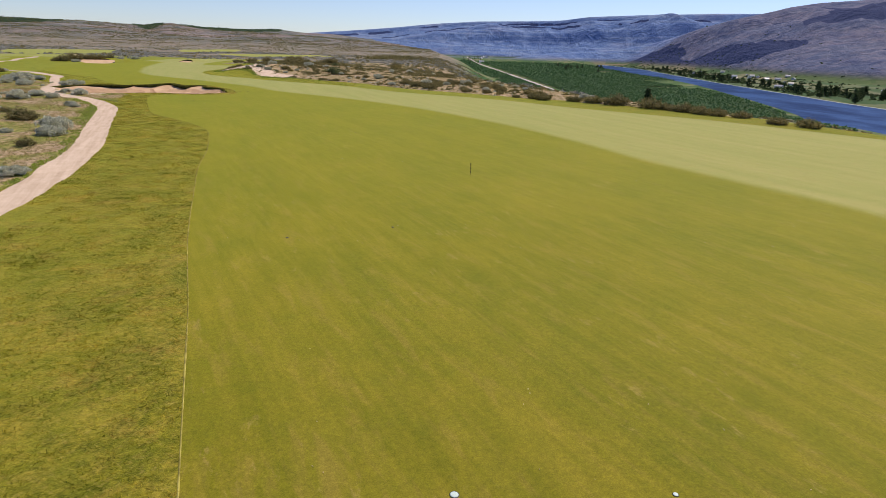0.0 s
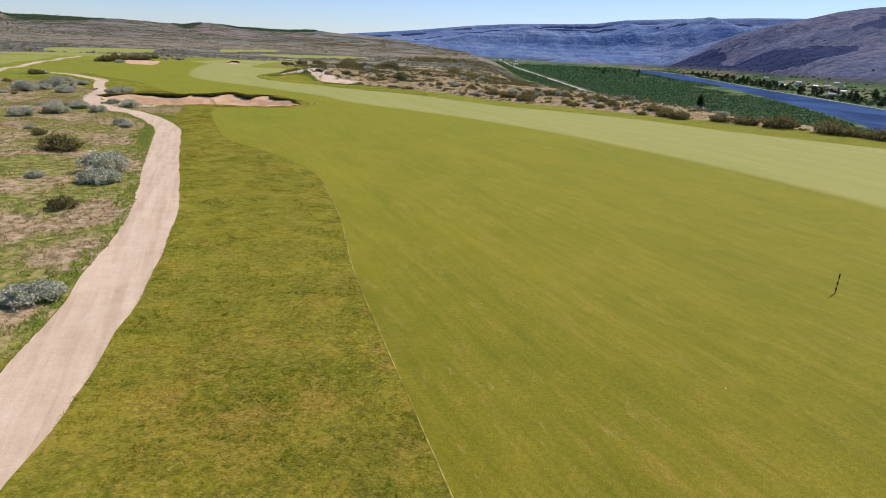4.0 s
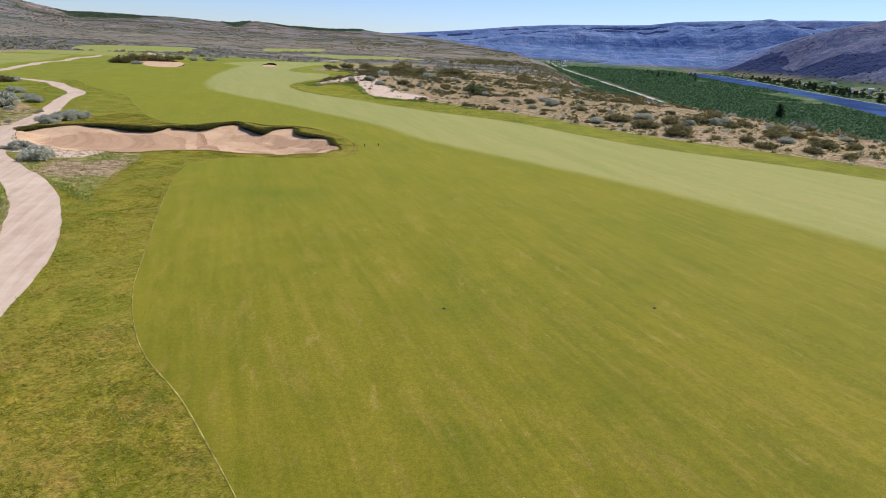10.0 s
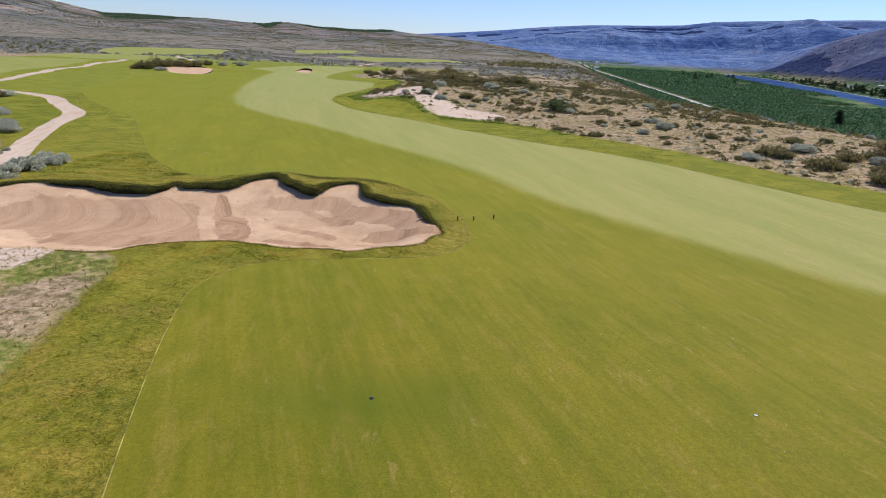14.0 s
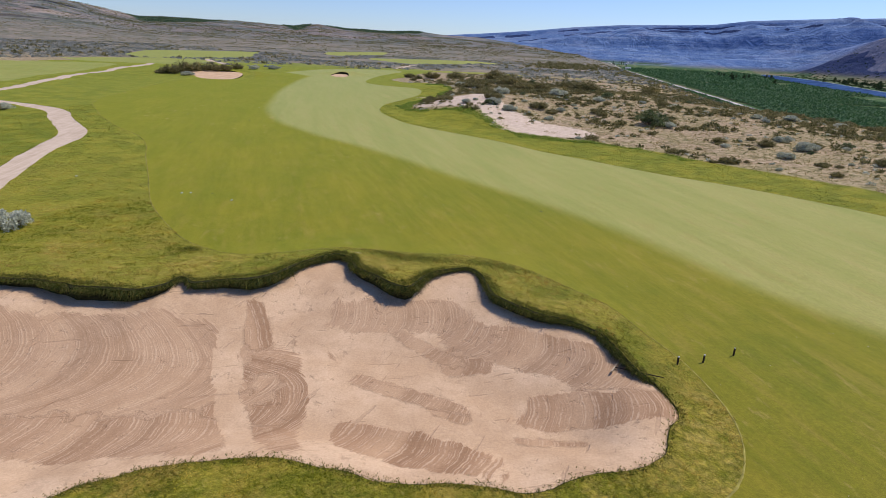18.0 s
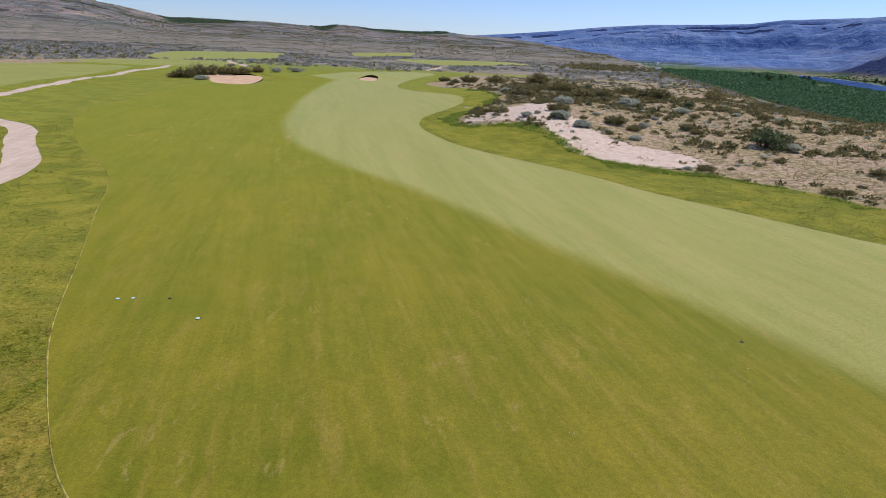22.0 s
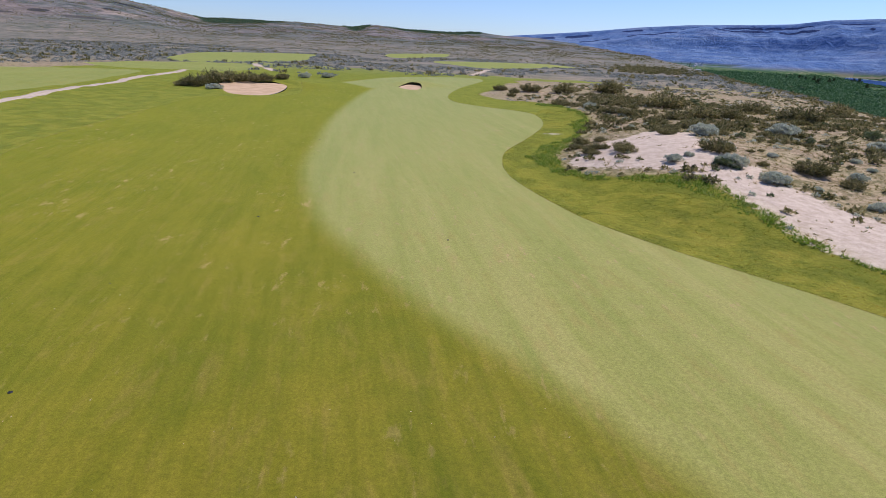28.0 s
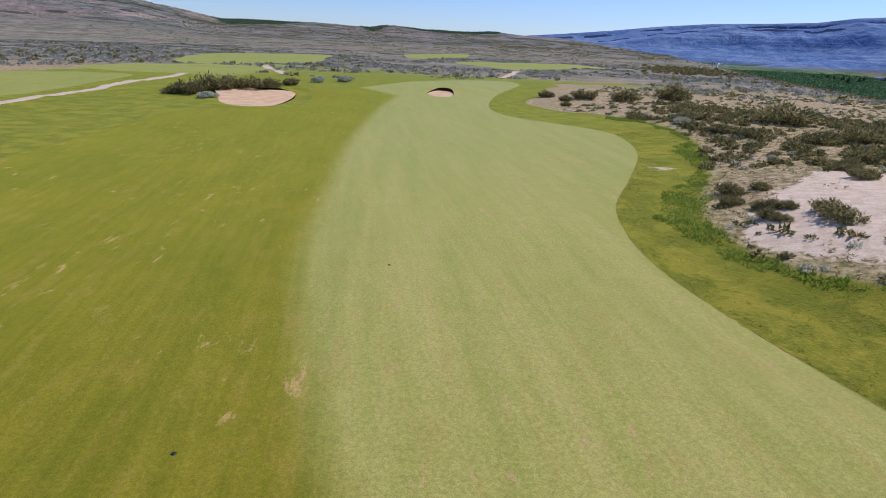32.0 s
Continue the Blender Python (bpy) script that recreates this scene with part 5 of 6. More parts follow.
GREEN_SHRUBS = [(-136.3, 237.8, 3.19, 'b'), (-136.4, 243.2, 3.95, 'b'), (-133.6, 246.0, 3.96, 'b'), (-130.5, 247.6, 3.29, 'b'), (-129.2, 234.5, 1.57, 's'), (-138.7, 236.6, 1.92, 'b'), (-127.6, 249.5, 2.63, 'b'), (-126.2, 254.0, 2.02, 'b'), (-82.0, 277.8, 2.11, 'b'), (-77.0, 269.3, 1.71, 'b'), (-74.1, 274.6, 2.72, 'b'), (-64.1, 241.3, 1.54, 'b'), (-136.8, 282.8, 1.96, 's'), (-132.8, 288.1, 2.00, 's')]
shrub_rng = np.random.default_rng(12)
TAKEN = []
for spots, where, group in ((WEST_SHRUBS, "dry grass beside the path", "shrubs beside the path"), (WEST2_SHRUBS, "dry grass beside the path", "shrubs beside the path"),
                            (DUNE_SHRUBS, "the sandy dune", "shrubs on the dune"), (DUNE2_SHRUBS, "the sandy dune", "shrubs on the dune"),
                            (BROW_SHRUBS, "the brow above the valley", "shrubs on the brow"), (BROW2_SHRUBS, "the brow above the valley", "shrubs on the brow"),
                            (GREEN_SHRUBS, "the bank behind the bunker", "shrubs round the green")):
    for sx, sy, sr, kind in spots:
        sr = min(sr, max(0.35, float(away(np.array([sx]), np.array([sy]), np.array(PATH_LINE))[0]) - 1.2))
        shrub(sx, sy, sr, kind, where, group, shrub_rng)
        TAKEN.append((sx, sy, sr))


def scatter(n, box, poly, gap, sizes, kinds, where, group, keep=None):
    """Shrubs strewn over a piece of native ground."""
    made = 0
    for _ in range(n * 12):
        if made >= n:
            break
        x, y = shrub_rng.uniform(box[0], box[1]), shrub_rng.uniform(box[2], box[3])
        r = float(np.exp(shrub_rng.uniform(math.log(sizes[0]), math.log(sizes[1]))))
        if not inside(np.array([x]), np.array([y]), poly)[0] or (keep and not keep(x, y)):
            continue
        if any((x - a) ** 2 + (y - b) ** 2 < ((r + c) * gap) ** 2 for a, b, c in TAKEN):
            continue
        shrub(x, y, r, str(shrub_rng.choice(list(kinds))), where, group, shrub_rng)
        TAKEN.append((x, y, r))
        made += 1


def on_bench(x, y):
    return x < np.interp(y, EDGE_Y, EDGE_X) + 12


def not_sand(x, y):
    return on_bench(x, y) and not (x < -50 and y < 206) and not inside(np.array([x]), np.array([y]), DUNE_SAND)[0]


scatter(85, (-60, 30, 196, 275), NATIVE_EAST, 0.6, (0.5, 1.5), "bbbbbg", "the sandy dune", "shrubs on the dune",
        lambda x, y: not_sand(x, y) and fbm(np.array([x]), np.array([y]), 22, 2, 67)[0] > -0.15)
scatter(105, (-45, 30, 145, 212), NATIVE_EAST, 0.7, (0.35, 1.3), "bbbbssg", "the sandy dune", "shrubs on the dune", not_sand)
scatter(60, (-60, 30, 150, 215), NATIVE_EAST, 0.8, (0.25, 0.6), "ssgb", "the sandy dune", "shrubs on the dune", not_sand)
scatter(45, (-10, 80, 60, 160), NATIVE_EAST, 0.7, (0.5, 1.7), "bbbbs", "the brow above the valley", "shrubs on the brow", on_bench)
scatter(60, (-110, -56, 92, 140), NATIVE_WEST, 0.8, (0.5, 1.6), "ssssb", "dry grass beside the path", "shrubs beside the path",
        lambda x, y: away(np.array([x]), np.array([y]), np.array(PATH_LINE))[0] > 3.5)
scatter(10, (-75, -40, 50, 100), NATIVE_WEST, 1.0, (0.5, 1.5), "sssb", "dry grass beside the path", "shrubs beside the path",
        lambda x, y: away(np.array([x]), np.array([y]), np.array(PATH_LINE))[0] > 14)


def far_shrubs(name, x, y, r, material, label, leaves_each=16, leaf=1.0):
    """Many small bushes far off, in one mesh."""
    rng = np.random.default_rng(len(x))
    z = ground_at(x, y)
    which = np.repeat(np.arange(len(x)), leaves_each)
    n = len(which)
    w = rng.normal(size=(n, 3))
    w[:, 2] = np.abs(w[:, 2])
    w /= np.linalg.norm(w, axis=1)[:, None]
    base = np.stack([x, y, z], 1)[which] + w * (r[which] * rng.uniform(0.2, 0.75, n))[:, None] * np.array([1, 1, 0.6])
    v, f = leaves(base, w + rng.normal(size=(n, 3)) * 0.5, leaf * r[which] * rng.uniform(0.4, 0.8, n), leaf * r[which] * rng.uniform(0.3, 0.6, n), rng)
    return tagged(new(name, mesh(name, v, f, material)), label, "shrubs", kind="stuff")


def field(n, box, keep, seed):
    rng = np.random.default_rng(seed)
    x, y = rng.uniform(box[0], box[1], n), rng.uniform(box[2], box[3], n)
    k = keep(x, y)
    return x[k], y[k], rng


def plain_keep(x, y):
    e = x - np.interp(y, EDGE_Y, EDGE_X)
    r = np.hypot(x - EYE[0], y - EYE[1])
    a = np.degrees(np.arctan2(x - EYE[0], y - EYE[1]))
    k = (e < 6) & (a > -60) & (a < 8) & (r > 225) & (fbm(x, y, 45, 3, 61) > -0.12)
    for p in FARWAYS + BITS + [FAR_PATH, FAIRWAY]:
        k &= ~inside(x, y, p)
    return k & ((roughness_of(x, y) < 0.5) | (y > 300) | (x < -215))


fx, fy, frng = field(16000, (-520, 10, 250, 700), plain_keep, 71)
far_shrubs("sage_flat", fx, fy, frng.uniform(0.5, 1.5, len(fx)), M_FARSAGE, "grey sage and low brush over the far plain", 24, 0.6)
fx, fy, frng = field(2200, (-520, 10, 250, 700), plain_keep, 72)
far_shrubs("dark_brush", fx, fy, frng.uniform(0.6, 1.8, len(fx)), M_BRUSH, "dark brush dotted over the far plain")
fx, fy, frng = field(36000, (-1900, 60, 700, 2100), plain_keep, 73)
far_shrubs("hill_brush", fx, fy, frng.uniform(0.9, 2.6, len(fx)) * (0.6 + 0.8 * ease(fy, 700, 1600)), M_BRUSH, "dark brush dotted over the far hillside", 7)

def dune_keep(x, y):
    return inside(x, y, NATIVE_EAST) & (x < np.interp(y, EDGE_Y, EDGE_X) + 15) & (~inside(x, y, DUNE_SAND) | (fbm(x, y, 4, 2, 63) > 0.45) | ((away(x, y, DUNE_SAND, True, 5) < 2.2) & (fbm(x, y, 1.5, 2, 64) > -0.1))) & (fbm(x, y, 12, 3, 65) > -0.25)


for n, seed, material, label, size in ((1500, 75, M_SAGE, "small grey sage tufts over the sandy dune", (0.15, 0.5)),
                                       (3000, 76, M_BRUSH, "low brown brush over the sandy dune", (0.2, 0.75)),
                                       (700, 77, M_GREENBUSH, "small green herbs over the sandy dune", (0.15, 0.5))):
    fx, fy, frng = field(n * 3, (-75, 80, 60, 345), dune_keep, seed)
    far_shrubs("low_brush", fx, fy, frng.uniform(*size, len(fx)), material, label, 34, 0.7)

def thicket_keep(x, y):
    return inside(x, y, NATIVE_EAST) & on_bench(x, y) & ~inside(x, y, DUNE_SAND) & ((x > -50) | (y > 207)) & (fbm(x, y, 11, 3, 107) > np.where(y > 205, -0.12, 0.12))


fx, fy, frng = field(2600, (-62, 25, 178, 275), thicket_keep, 78)
far_shrubs("brush_thicket", fx, fy, frng.uniform(0.45, 1.15, len(fx)), M_BRUSH, "dense brown brush thicket behind the sand patch", 70, 0.55)

def slope_keep(x, y):
    e = x - np.interp(y, EDGE_Y, EDGE_X)
    return (e > 4) & (e < 62) & (fbm(x, y, 26, 3, 127) > -0.18)


for n, seed, material, label in ((2600, 84, M_BRUSH, "brown brush down the slope below the brow"), (1500, 85, M_FARSAGE, "grey sage down the slope below the brow")):
    fx, fy, frng = field(n * 2, (-20, 130, 100, 760), slope_keep, seed)
    far_shrubs("slope_brush", fx, fy, frng.uniform(0.6, 1.9, len(fx)), material, label, 30, 0.6)

mrng = np.random.default_rng(79)
mx, my = mrng.normal(-32, 16, 500), mrng.normal(640, 45, 500)
far_shrubs("brush_mound", mx, my, mrng.uniform(1.0, 2.6, 500), M_BRUSH, "dark brush along the end of the bench", 26)

# orchards on the far ridge
for seed, (a0, a1) in enumerate(GROVES):
    rrng = np.random.default_rng(500 + seed)
    count = int(330 * (a1 - a0))
    u = rrng.uniform(0.0, 1.0, count)
    ra, rr = np.radians(a0 + (a1 - a0) * u), rrng.uniform(2330 - 300 * np.sin(np.pi * u) ** 0.7, 2720)
    fx, fy = EYE[0] + rr * np.sin(ra), EYE[1] + rr * np.cos(ra)
    far_shrubs("ridge_orchard", fx, fy, rrng.uniform(2.6, 4.8, count), M_GROVE, "dark green orchard along the far ridge", 12)

# ---- grass ----
def mat_turf_blade(name, straw=0.0, green=0.0):
    k = Mat(name, 0.85, 0.15)
    n2, n1 = k.noise(1.6, 5, 0.65), k.noise(0.25, 5, 0.6)
    a = k.ramp(n2, (0.37, (0.120, 0.172, 0.012)), (0.48, (0.260, 0.262, 0.026)), (0.56, (0.410, 0.340, 0.070)), (0.65, (0.600, 0.440, 0.180)))
    b = k.ramp(n1, (0.40, (0.140, 0.190, 0.018)), (0.60, (0.400, 0.330, 0.070)))
    c = k.mix(0.4, a, b)
    c = k.mix(straw, c, (0.52, 0.40, 0.16))
    c = k.mix(k.math('MULTIPLY', k.step(k.noise(0.55, 6, 0.7), 0.52, 0.62), 0.65), c, (0.520, 0.320, 0.110))
    c = k.mix(k.math('MULTIPLY', k.step(k.noise(0.34, 6, 0.7, None, 0.4), 0.54, 0.62), 0.6), c, (0.085, 0.150, 0.012))
    c = k.mix(green, c, k.ramp(k.noise(0.42, 5, 0.62, None, 0.7), (0.42, (0.075, 0.135, 0.014)), (0.5, (0.290, 0.310, 0.036)), (0.58, (0.640, 0.540, 0.120))))
    c = k.mix(1.0, c, (0.92, 0.86, 0.66), 'MULTIPLY')
    c = k.mix(0.8, c, k.ramp(k.island(), (0.0, (0.36, 0.39, 0.30)), (1.0, (0.84, 0.79, 0.66))), 'OVERLAY')
    k.color(c)
    see_through(k, c)
    return k.m


M_TURF, M_STRAW = mat_turf_blade("rough_turf_blades", 0.0, 0.35), mat_turf_blade("straw_turf_blades", 0.45)
M_GREENTURF = mat_turf_blade("green_turf_blades", 0.0, 0.5)
M_WEED = mat_leaf("green_weed_leaf", (0.14, 0.25, 0.025), (0.26, 0.39, 0.045), (0.46, 0.48, 0.13))


def blades(name, x, y, tall, wide, per, material, label, lean=0.5, lift=None, seed=5, up=1.0):
    """Tufts of grass blades, as one mesh."""
    rng = np.random.default_rng(seed)
    z = ground_at(x, y) if lift is None else lift
    which = np.repeat(np.arange(len(x)), per)
    n = len(which)
    base = np.stack([x, y, z - 0.01], 1)[which]
    base[:, :2] += rng.normal(size=(n, 2)) * 0.035
    way = np.concatenate([rng.normal(size=(n, 2)) * lean, np.full((n, 1), up)], 1)
    v, f = leaves(base, way, tall[which] * rng.uniform(0.6, 1.2, n), wide * rng.uniform(0.7, 1.3, n), rng)
    me = bpy.data.meshes.new(name)
    me.vertices.add(len(v))
    me.vertices.foreach_set("co", v.ravel())
    me.loops.add(len(f) * 3)
    me.loops.foreach_set("vertex_index", f.ravel())
    me.polygons.add(len(f))
    me.polygons.foreach_set("loop_start", np.arange(len(f)) * 3)
    me.polygons.foreach_set("loop_total", np.full(len(f), 3))
    me.update()
    me.materials.append(material)
    return tagged(new(name, me), label, "grass", kind="stuff")


SURFACES = [FAIRWAY, BUNKER, CART_PATH]


def turf_keep(x, y):
    k = np.ones(len(x), bool)
    for p in SURFACES:
        k &= ~inside(x, y, p)
    return k


def strew(boxes, density, seed, keep):
    rng = np.random.default_rng(seed)
    out = []
    for x0, x1, y0, y1 in boxes:
        n = int((x1 - x0) * (y1 - y0) * density)
        x, y = rng.uniform(x0, x1, n), rng.uniform(y0, y1, n)
        k = keep(x, y)
        out.append(np.stack([x[k], y[k]], 1))
    return np.concatenate(out), rng


rough_keep = lambda x, y: turf_keep(x, y) & (roughness_of(x, y) + 0.5 * fbm(x, y, 1.0, 2, 81) > 0.5)
p, grng = strew([(-12, 4, 5, 30), (-20, 0, 30, 45), (-28, -7, 45, 62), (-40, -12, 62, 85), (-48, -26, 85, 106), (-62, -24, 104, 126)], 80, 6, rough_keep)
strawy = away(p[:, 0], p[:, 1], BACK_LINE, False, 15) + 3.0 * fbm(p[:, 0], p[:, 1], 3.0, 3, 109) < 3.6
for pick, material, label in ((~strawy, M_TURF, "shaggy green and straw-coloured rough beside the fairway"), (strawy, M_STRAW, "dry straw-coloured rough on the bunker's bank")):
    q = p[pick]
    blades("rough_grass", q[:, 0], q[:, 1], grng.uniform(0.06, 0.13, len(q)) * (1 + 0.8 * fbm(q[:, 0], q[:, 1], 0.8, 2, 113)), 0.020, 3, material, label, 1.7)
p, grng = strew([(-100, -55, 118, 175), (-66, -10, 138, 232)], 18, 7, lambda x, y: rough_keep(x, y) & (away(x, y, FAIRWAY_COARSE, True, 17) < 16))
blades("rough_grass", p[:, 0], p[:, 1], grng.uniform(0.06, 0.13, len(p)), 0.030, 3, M_GREENTURF, "mown rough of mixed green along the fairway", 1.6, seed=8)
native_keep = lambda x, y: turf_keep(x, y) & (roughness_of(x, y) < 0.55) & (fbm(x, y, 2.5, 3, 83) > -0.35)
p, grng = strew([(-50, -10, 20, 60), (-66, -24, 60, 106), (-110, -56, 95, 142)], 14, 9, native_keep)
blades("bunchgrass", p[:, 0], p[:, 1], grng.uniform(0.07, 0.22, len(p)), 0.03, 5, M_DRY, "dry tan and green bunchgrass beside the path", 0.8, seed=10)
p, grng = strew([(-62, 40, 115, 235)], 3.5, 11, lambda x, y: native_keep(x, y) & (~inside(x, y, DUNE_SAND) | (fbm(x, y, 3.0, 3, 85) > 0.25)) & (x < np.interp(y, EDGE_Y, EDGE_X) + 4))
blades("bunchgrass", p[:, 0], p[:, 1], grng.uniform(0.08, 0.26, len(p)), 0.05, 6, M_DRY, "dry bunchgrass over the sandy dune", 0.9, seed=12)
p, grng = strew([(-68, -15, 158, 250)], 45, 13, lambda x, y: (away(x, y, NATIVE_EAST, True, 6) + 0.5 * fbm(x, y, 0.8, 2, 88) < (0.9 + 1.6 * fbm(x, y, 6, 3, 87)) * np.where(inside(x, y, NATIVE_EAST), 0.6, 1.5)))
blades("weeds", p[:, 0], p[:, 1], grng.uniform(0.06, 0.30, len(p)) * (1 + fbm(p[:, 0], p[:, 1], 1.6, 2, 111)), 0.06, 4, M_WEED, "lush green weeds at the foot of the dune", 0.7, seed=14)

way_line = np.array(PATH_LINE)
p, grng = strew([(-30, -8, 18, 56), (-46, -22, 56, 92)], 60, 19, lambda x, y: turf_keep(x, y) & (roughness_of(x, y) < 0.6) & (away(x, y, way_line, False, 6) + 1.3 * fbm(x, y, 2.0, 3, 123) < 2.0 + 1.2 * fbm(x, y, 7.0, 2, 125)))
blades("weeds", p[:, 0], p[:, 1], grng.uniform(0.05, 0.20, len(p)), 0.04, 4, M_WEED, "bright green weeds along the edge of the path", 0.9, seed=20)

patch_rng = np.random.default_rng(21)
lush = np.concatenate([np.stack([cx + patch_rng.normal(size=n) * rx, cy + patch_rng.normal(size=n) * ry], 1) for cx, cy, rx, ry, n in ((-51.2, 118.45, 0.40, 0.24, 420), (-40.8, 119.9, 1.3, 0.40, 1500), (-36.8, 120.0, 1.0, 0.36, 700))])
lush = lush[turf_keep(lush[:, 0], lush[:, 1])]
blades("clover", lush[:, 0], lush[:, 1], patch_rng.uniform(0.04, 0.10, len(lush)), 0.018, 4, M_LIPGRASS, "long dark green grass in damp patches of rough", 1.0, seed=22)

# long grass over the bunker's edge
rim_rng = np.random.default_rng(15)
steps = rim_rng.integers(0, len(BUNKER), 22000)
rim_at = BUNKER[steps] + (np.roll(BUNKER, -1, 0)[steps] - BUNKER[steps]) * rim_rng.uniform(0, 1, 22000)[:, None]
rim_tall = np.clip(ground_at(rim_at[:, 0], rim_at[:, 1]) - bunker_floor(rim_at[:, 0], rim_at[:, 1]), 0.05, 0.6)
rim_at += rim_rng.normal(size=rim_at.shape) * (0.08 + 0.30 * rim_tall)[:, None]
rim_keep = ~inside(rim_at[:, 0], rim_at[:, 1], BUNKER) | (rim_rng.uniform(size=len(rim_at)) < 0.35)
rim_keep &= (rim_tall > 0.22) | (rim_rng.uniform(size=len(rim_at)) < 0.6)
rim_keep &= (rim_at[:, 0] > -47.5) | (away(rim_at[:, 0], rim_at[:, 1], BACK_LINE) < 2.0)
rim_at, rim_tall = rim_at[rim_keep], rim_tall[rim_keep]
rim_z = ground_at(rim_at[:, 0], rim_at[:, 1]) - 0.3 * rim_tall * rim_rng.uniform(0, 1, len(rim_at)) * inside(rim_at[:, 0], rim_at[:, 1], BUNKER)
blades("lip_grass", rim_at[:, 0], rim_at[:, 1], 0.05 + 0.28 * rim_tall * (0.55 + 0.9 * fbm(rim_at[:, 0], rim_at[:, 1], 1.4, 2, 89)).clip(0.1, 1.3), 0.02, 4, M_LIPGRASS, "long dark grass hanging over the bunker edge", 0.8, lift=rim_z, seed=16)

drop_rng = np.random.default_rng(17)
steps = drop_rng.integers(0, len(BUNKER), 26000)
drop = BUNKER[steps] + (np.roll(BUNKER, -1, 0)[steps] - BUNKER[steps]) * drop_rng.uniform(0, 1, 26000)[:, None] + drop_rng.normal(size=(26000, 2)) * 0.10
deep = ground_at(drop[:, 0], drop[:, 1]) - bunker_floor(drop[:, 0], drop[:, 1])
drop, deep = drop[deep > 0.12], deep[deep > 0.12]
# drooping blades, darkened in colour to stand for shade below the turf
blades("hanging_grass", drop[:, 0], drop[:, 1], np.clip(deep * (0.75 + 0.5 * fbm(drop[:, 0], drop[:, 1], 1.0, 2, 115)), 0.10, 0.7), 0.022, 6, M_DROOP, "grass drooping over the bunker's turf edge, shade in its colour", 0.5, lift=ground_at(drop[:, 0], drop[:, 1]) - 0.02, seed=18, up=-0.7)

# ---- small things on the course ----
M_COVER = mat_plain("pale_green_plastic", (0.52, 0.66, 0.60), 0.5, 0.4, 40.0, 0.12)
M_BLACK = mat_plain("black_plastic", (0.018, 0.018, 0.018), 0.5, 0.4, 40.0, 0.3)
M_WHITE = mat_plain("white_paint", (0.78, 0.76, 0.70), 0.5, 0.4, 40.0, 0.1)
M_STAKE = mat_plain("dark_stained_wood", (0.045, 0.026, 0.016), 0.8, 0.3, 25.0, 0.4)
M_STEEL = mat_plain("weathered_wood", (0.40, 0.32, 0.22), 0.7, 0.3, 20.0, 0.25)
M_YELLOW = mat_plain("yellow_paint", (0.55, 0.42, 0.08), 0.6, 0.3, 30.0, 0.15)


def sprinkler(x, y, white):
    z = on_ground(x, y)
    ob = thing("sprinkler_head", x, y, z, "round {} sprinkler cover set flush in the turf".format("pale plastic" if white else "black plastic"), "sprinkler", "sprinklers in the fairway")
    ob.scale = (0.75 * white, 0.75 * white, 1) if white else (0.5, 0.5, 1)
    part("collar", mesh("collar", *lathe([(0.15, -0.05), (0.145, 0.006), (0.125, 0.012), (0.122, 0.004)], 20), M_BLACK), ob, "black ring collar")
    part("cap", mesh("cap", *lathe([(0.12, -0.02), (0.12, 0.012), (0.105, 0.020), (0.03, 0.022)], 20), M_COVER if white else M_BLACK), ob)
    part("nozzle", mesh("nozzle", *lathe([(0.014, 0.0), (0.014, 0.026), (0.008, 0.028)], 10), M_COVER if white else M_BLACK), ob)
    return ob


for sx, sy, white in SPRINKLERS:
    sprinkler(sx, sy, white)


def rope_stake(x, y):
    ob = thing("marker_stake", x, y, on_ground(x, y), "short dark square stake with a pale top", "stake", "stakes beside the bunker")
    v, f = lathe([(0.034, -0.05), (0.034, 0.27), (0.032, 0.28)], 4)
    part("post", mesh("post", v, f, M_STAKE), ob)
    v, f = lathe([(0.032, 0.28), (0.032, 0.305), (0.024, 0.315)], 4)
    part("tip", mesh("tip", v, f, M_WHITE), ob, "pale painted tip")


for sx, sy in ((-29.75, 114.0), (-28.8, 114.5), (-27.6, 115.35)):
    rope_stake(sx, sy)


def striped_pole(x, y):
    ob = thing("yardage_pole", x, y, on_ground(x, y), "thin black and yellow banded yardage pole in the fairway", "pole")
    for i in range(6):
        v, f = lathe([(0.028, 0.14 * i), (0.028, 0.14 * i + 0.14), (0.024, 0.14 * i + 0.14)], 8)
        part("band", mesh("band", v, f, M_BLACK if i % 2 else M_YELLOW), ob, "black band" if i % 2 else "yellow band")
    v, f = lathe([(0.030, 0.84), (0.030, 0.87), (0.010, 0.90)], 8)
    part("cap", mesh("cap", v, f, M_BLACK), ob)


striped_pole(11.5, 42.2)


def box(x0, x1, y0, y1, z0, z1):
    v = [(x, y, z) for z in (z0, z1) for y in (y0, y1) for x in (x0, x1)]
    return v, [(0, 2, 3, 1), (4, 5, 7, 6), (0, 1, 5, 4), (2, 6, 7, 3), (0, 4, 6, 2), (1, 3, 7, 5)]


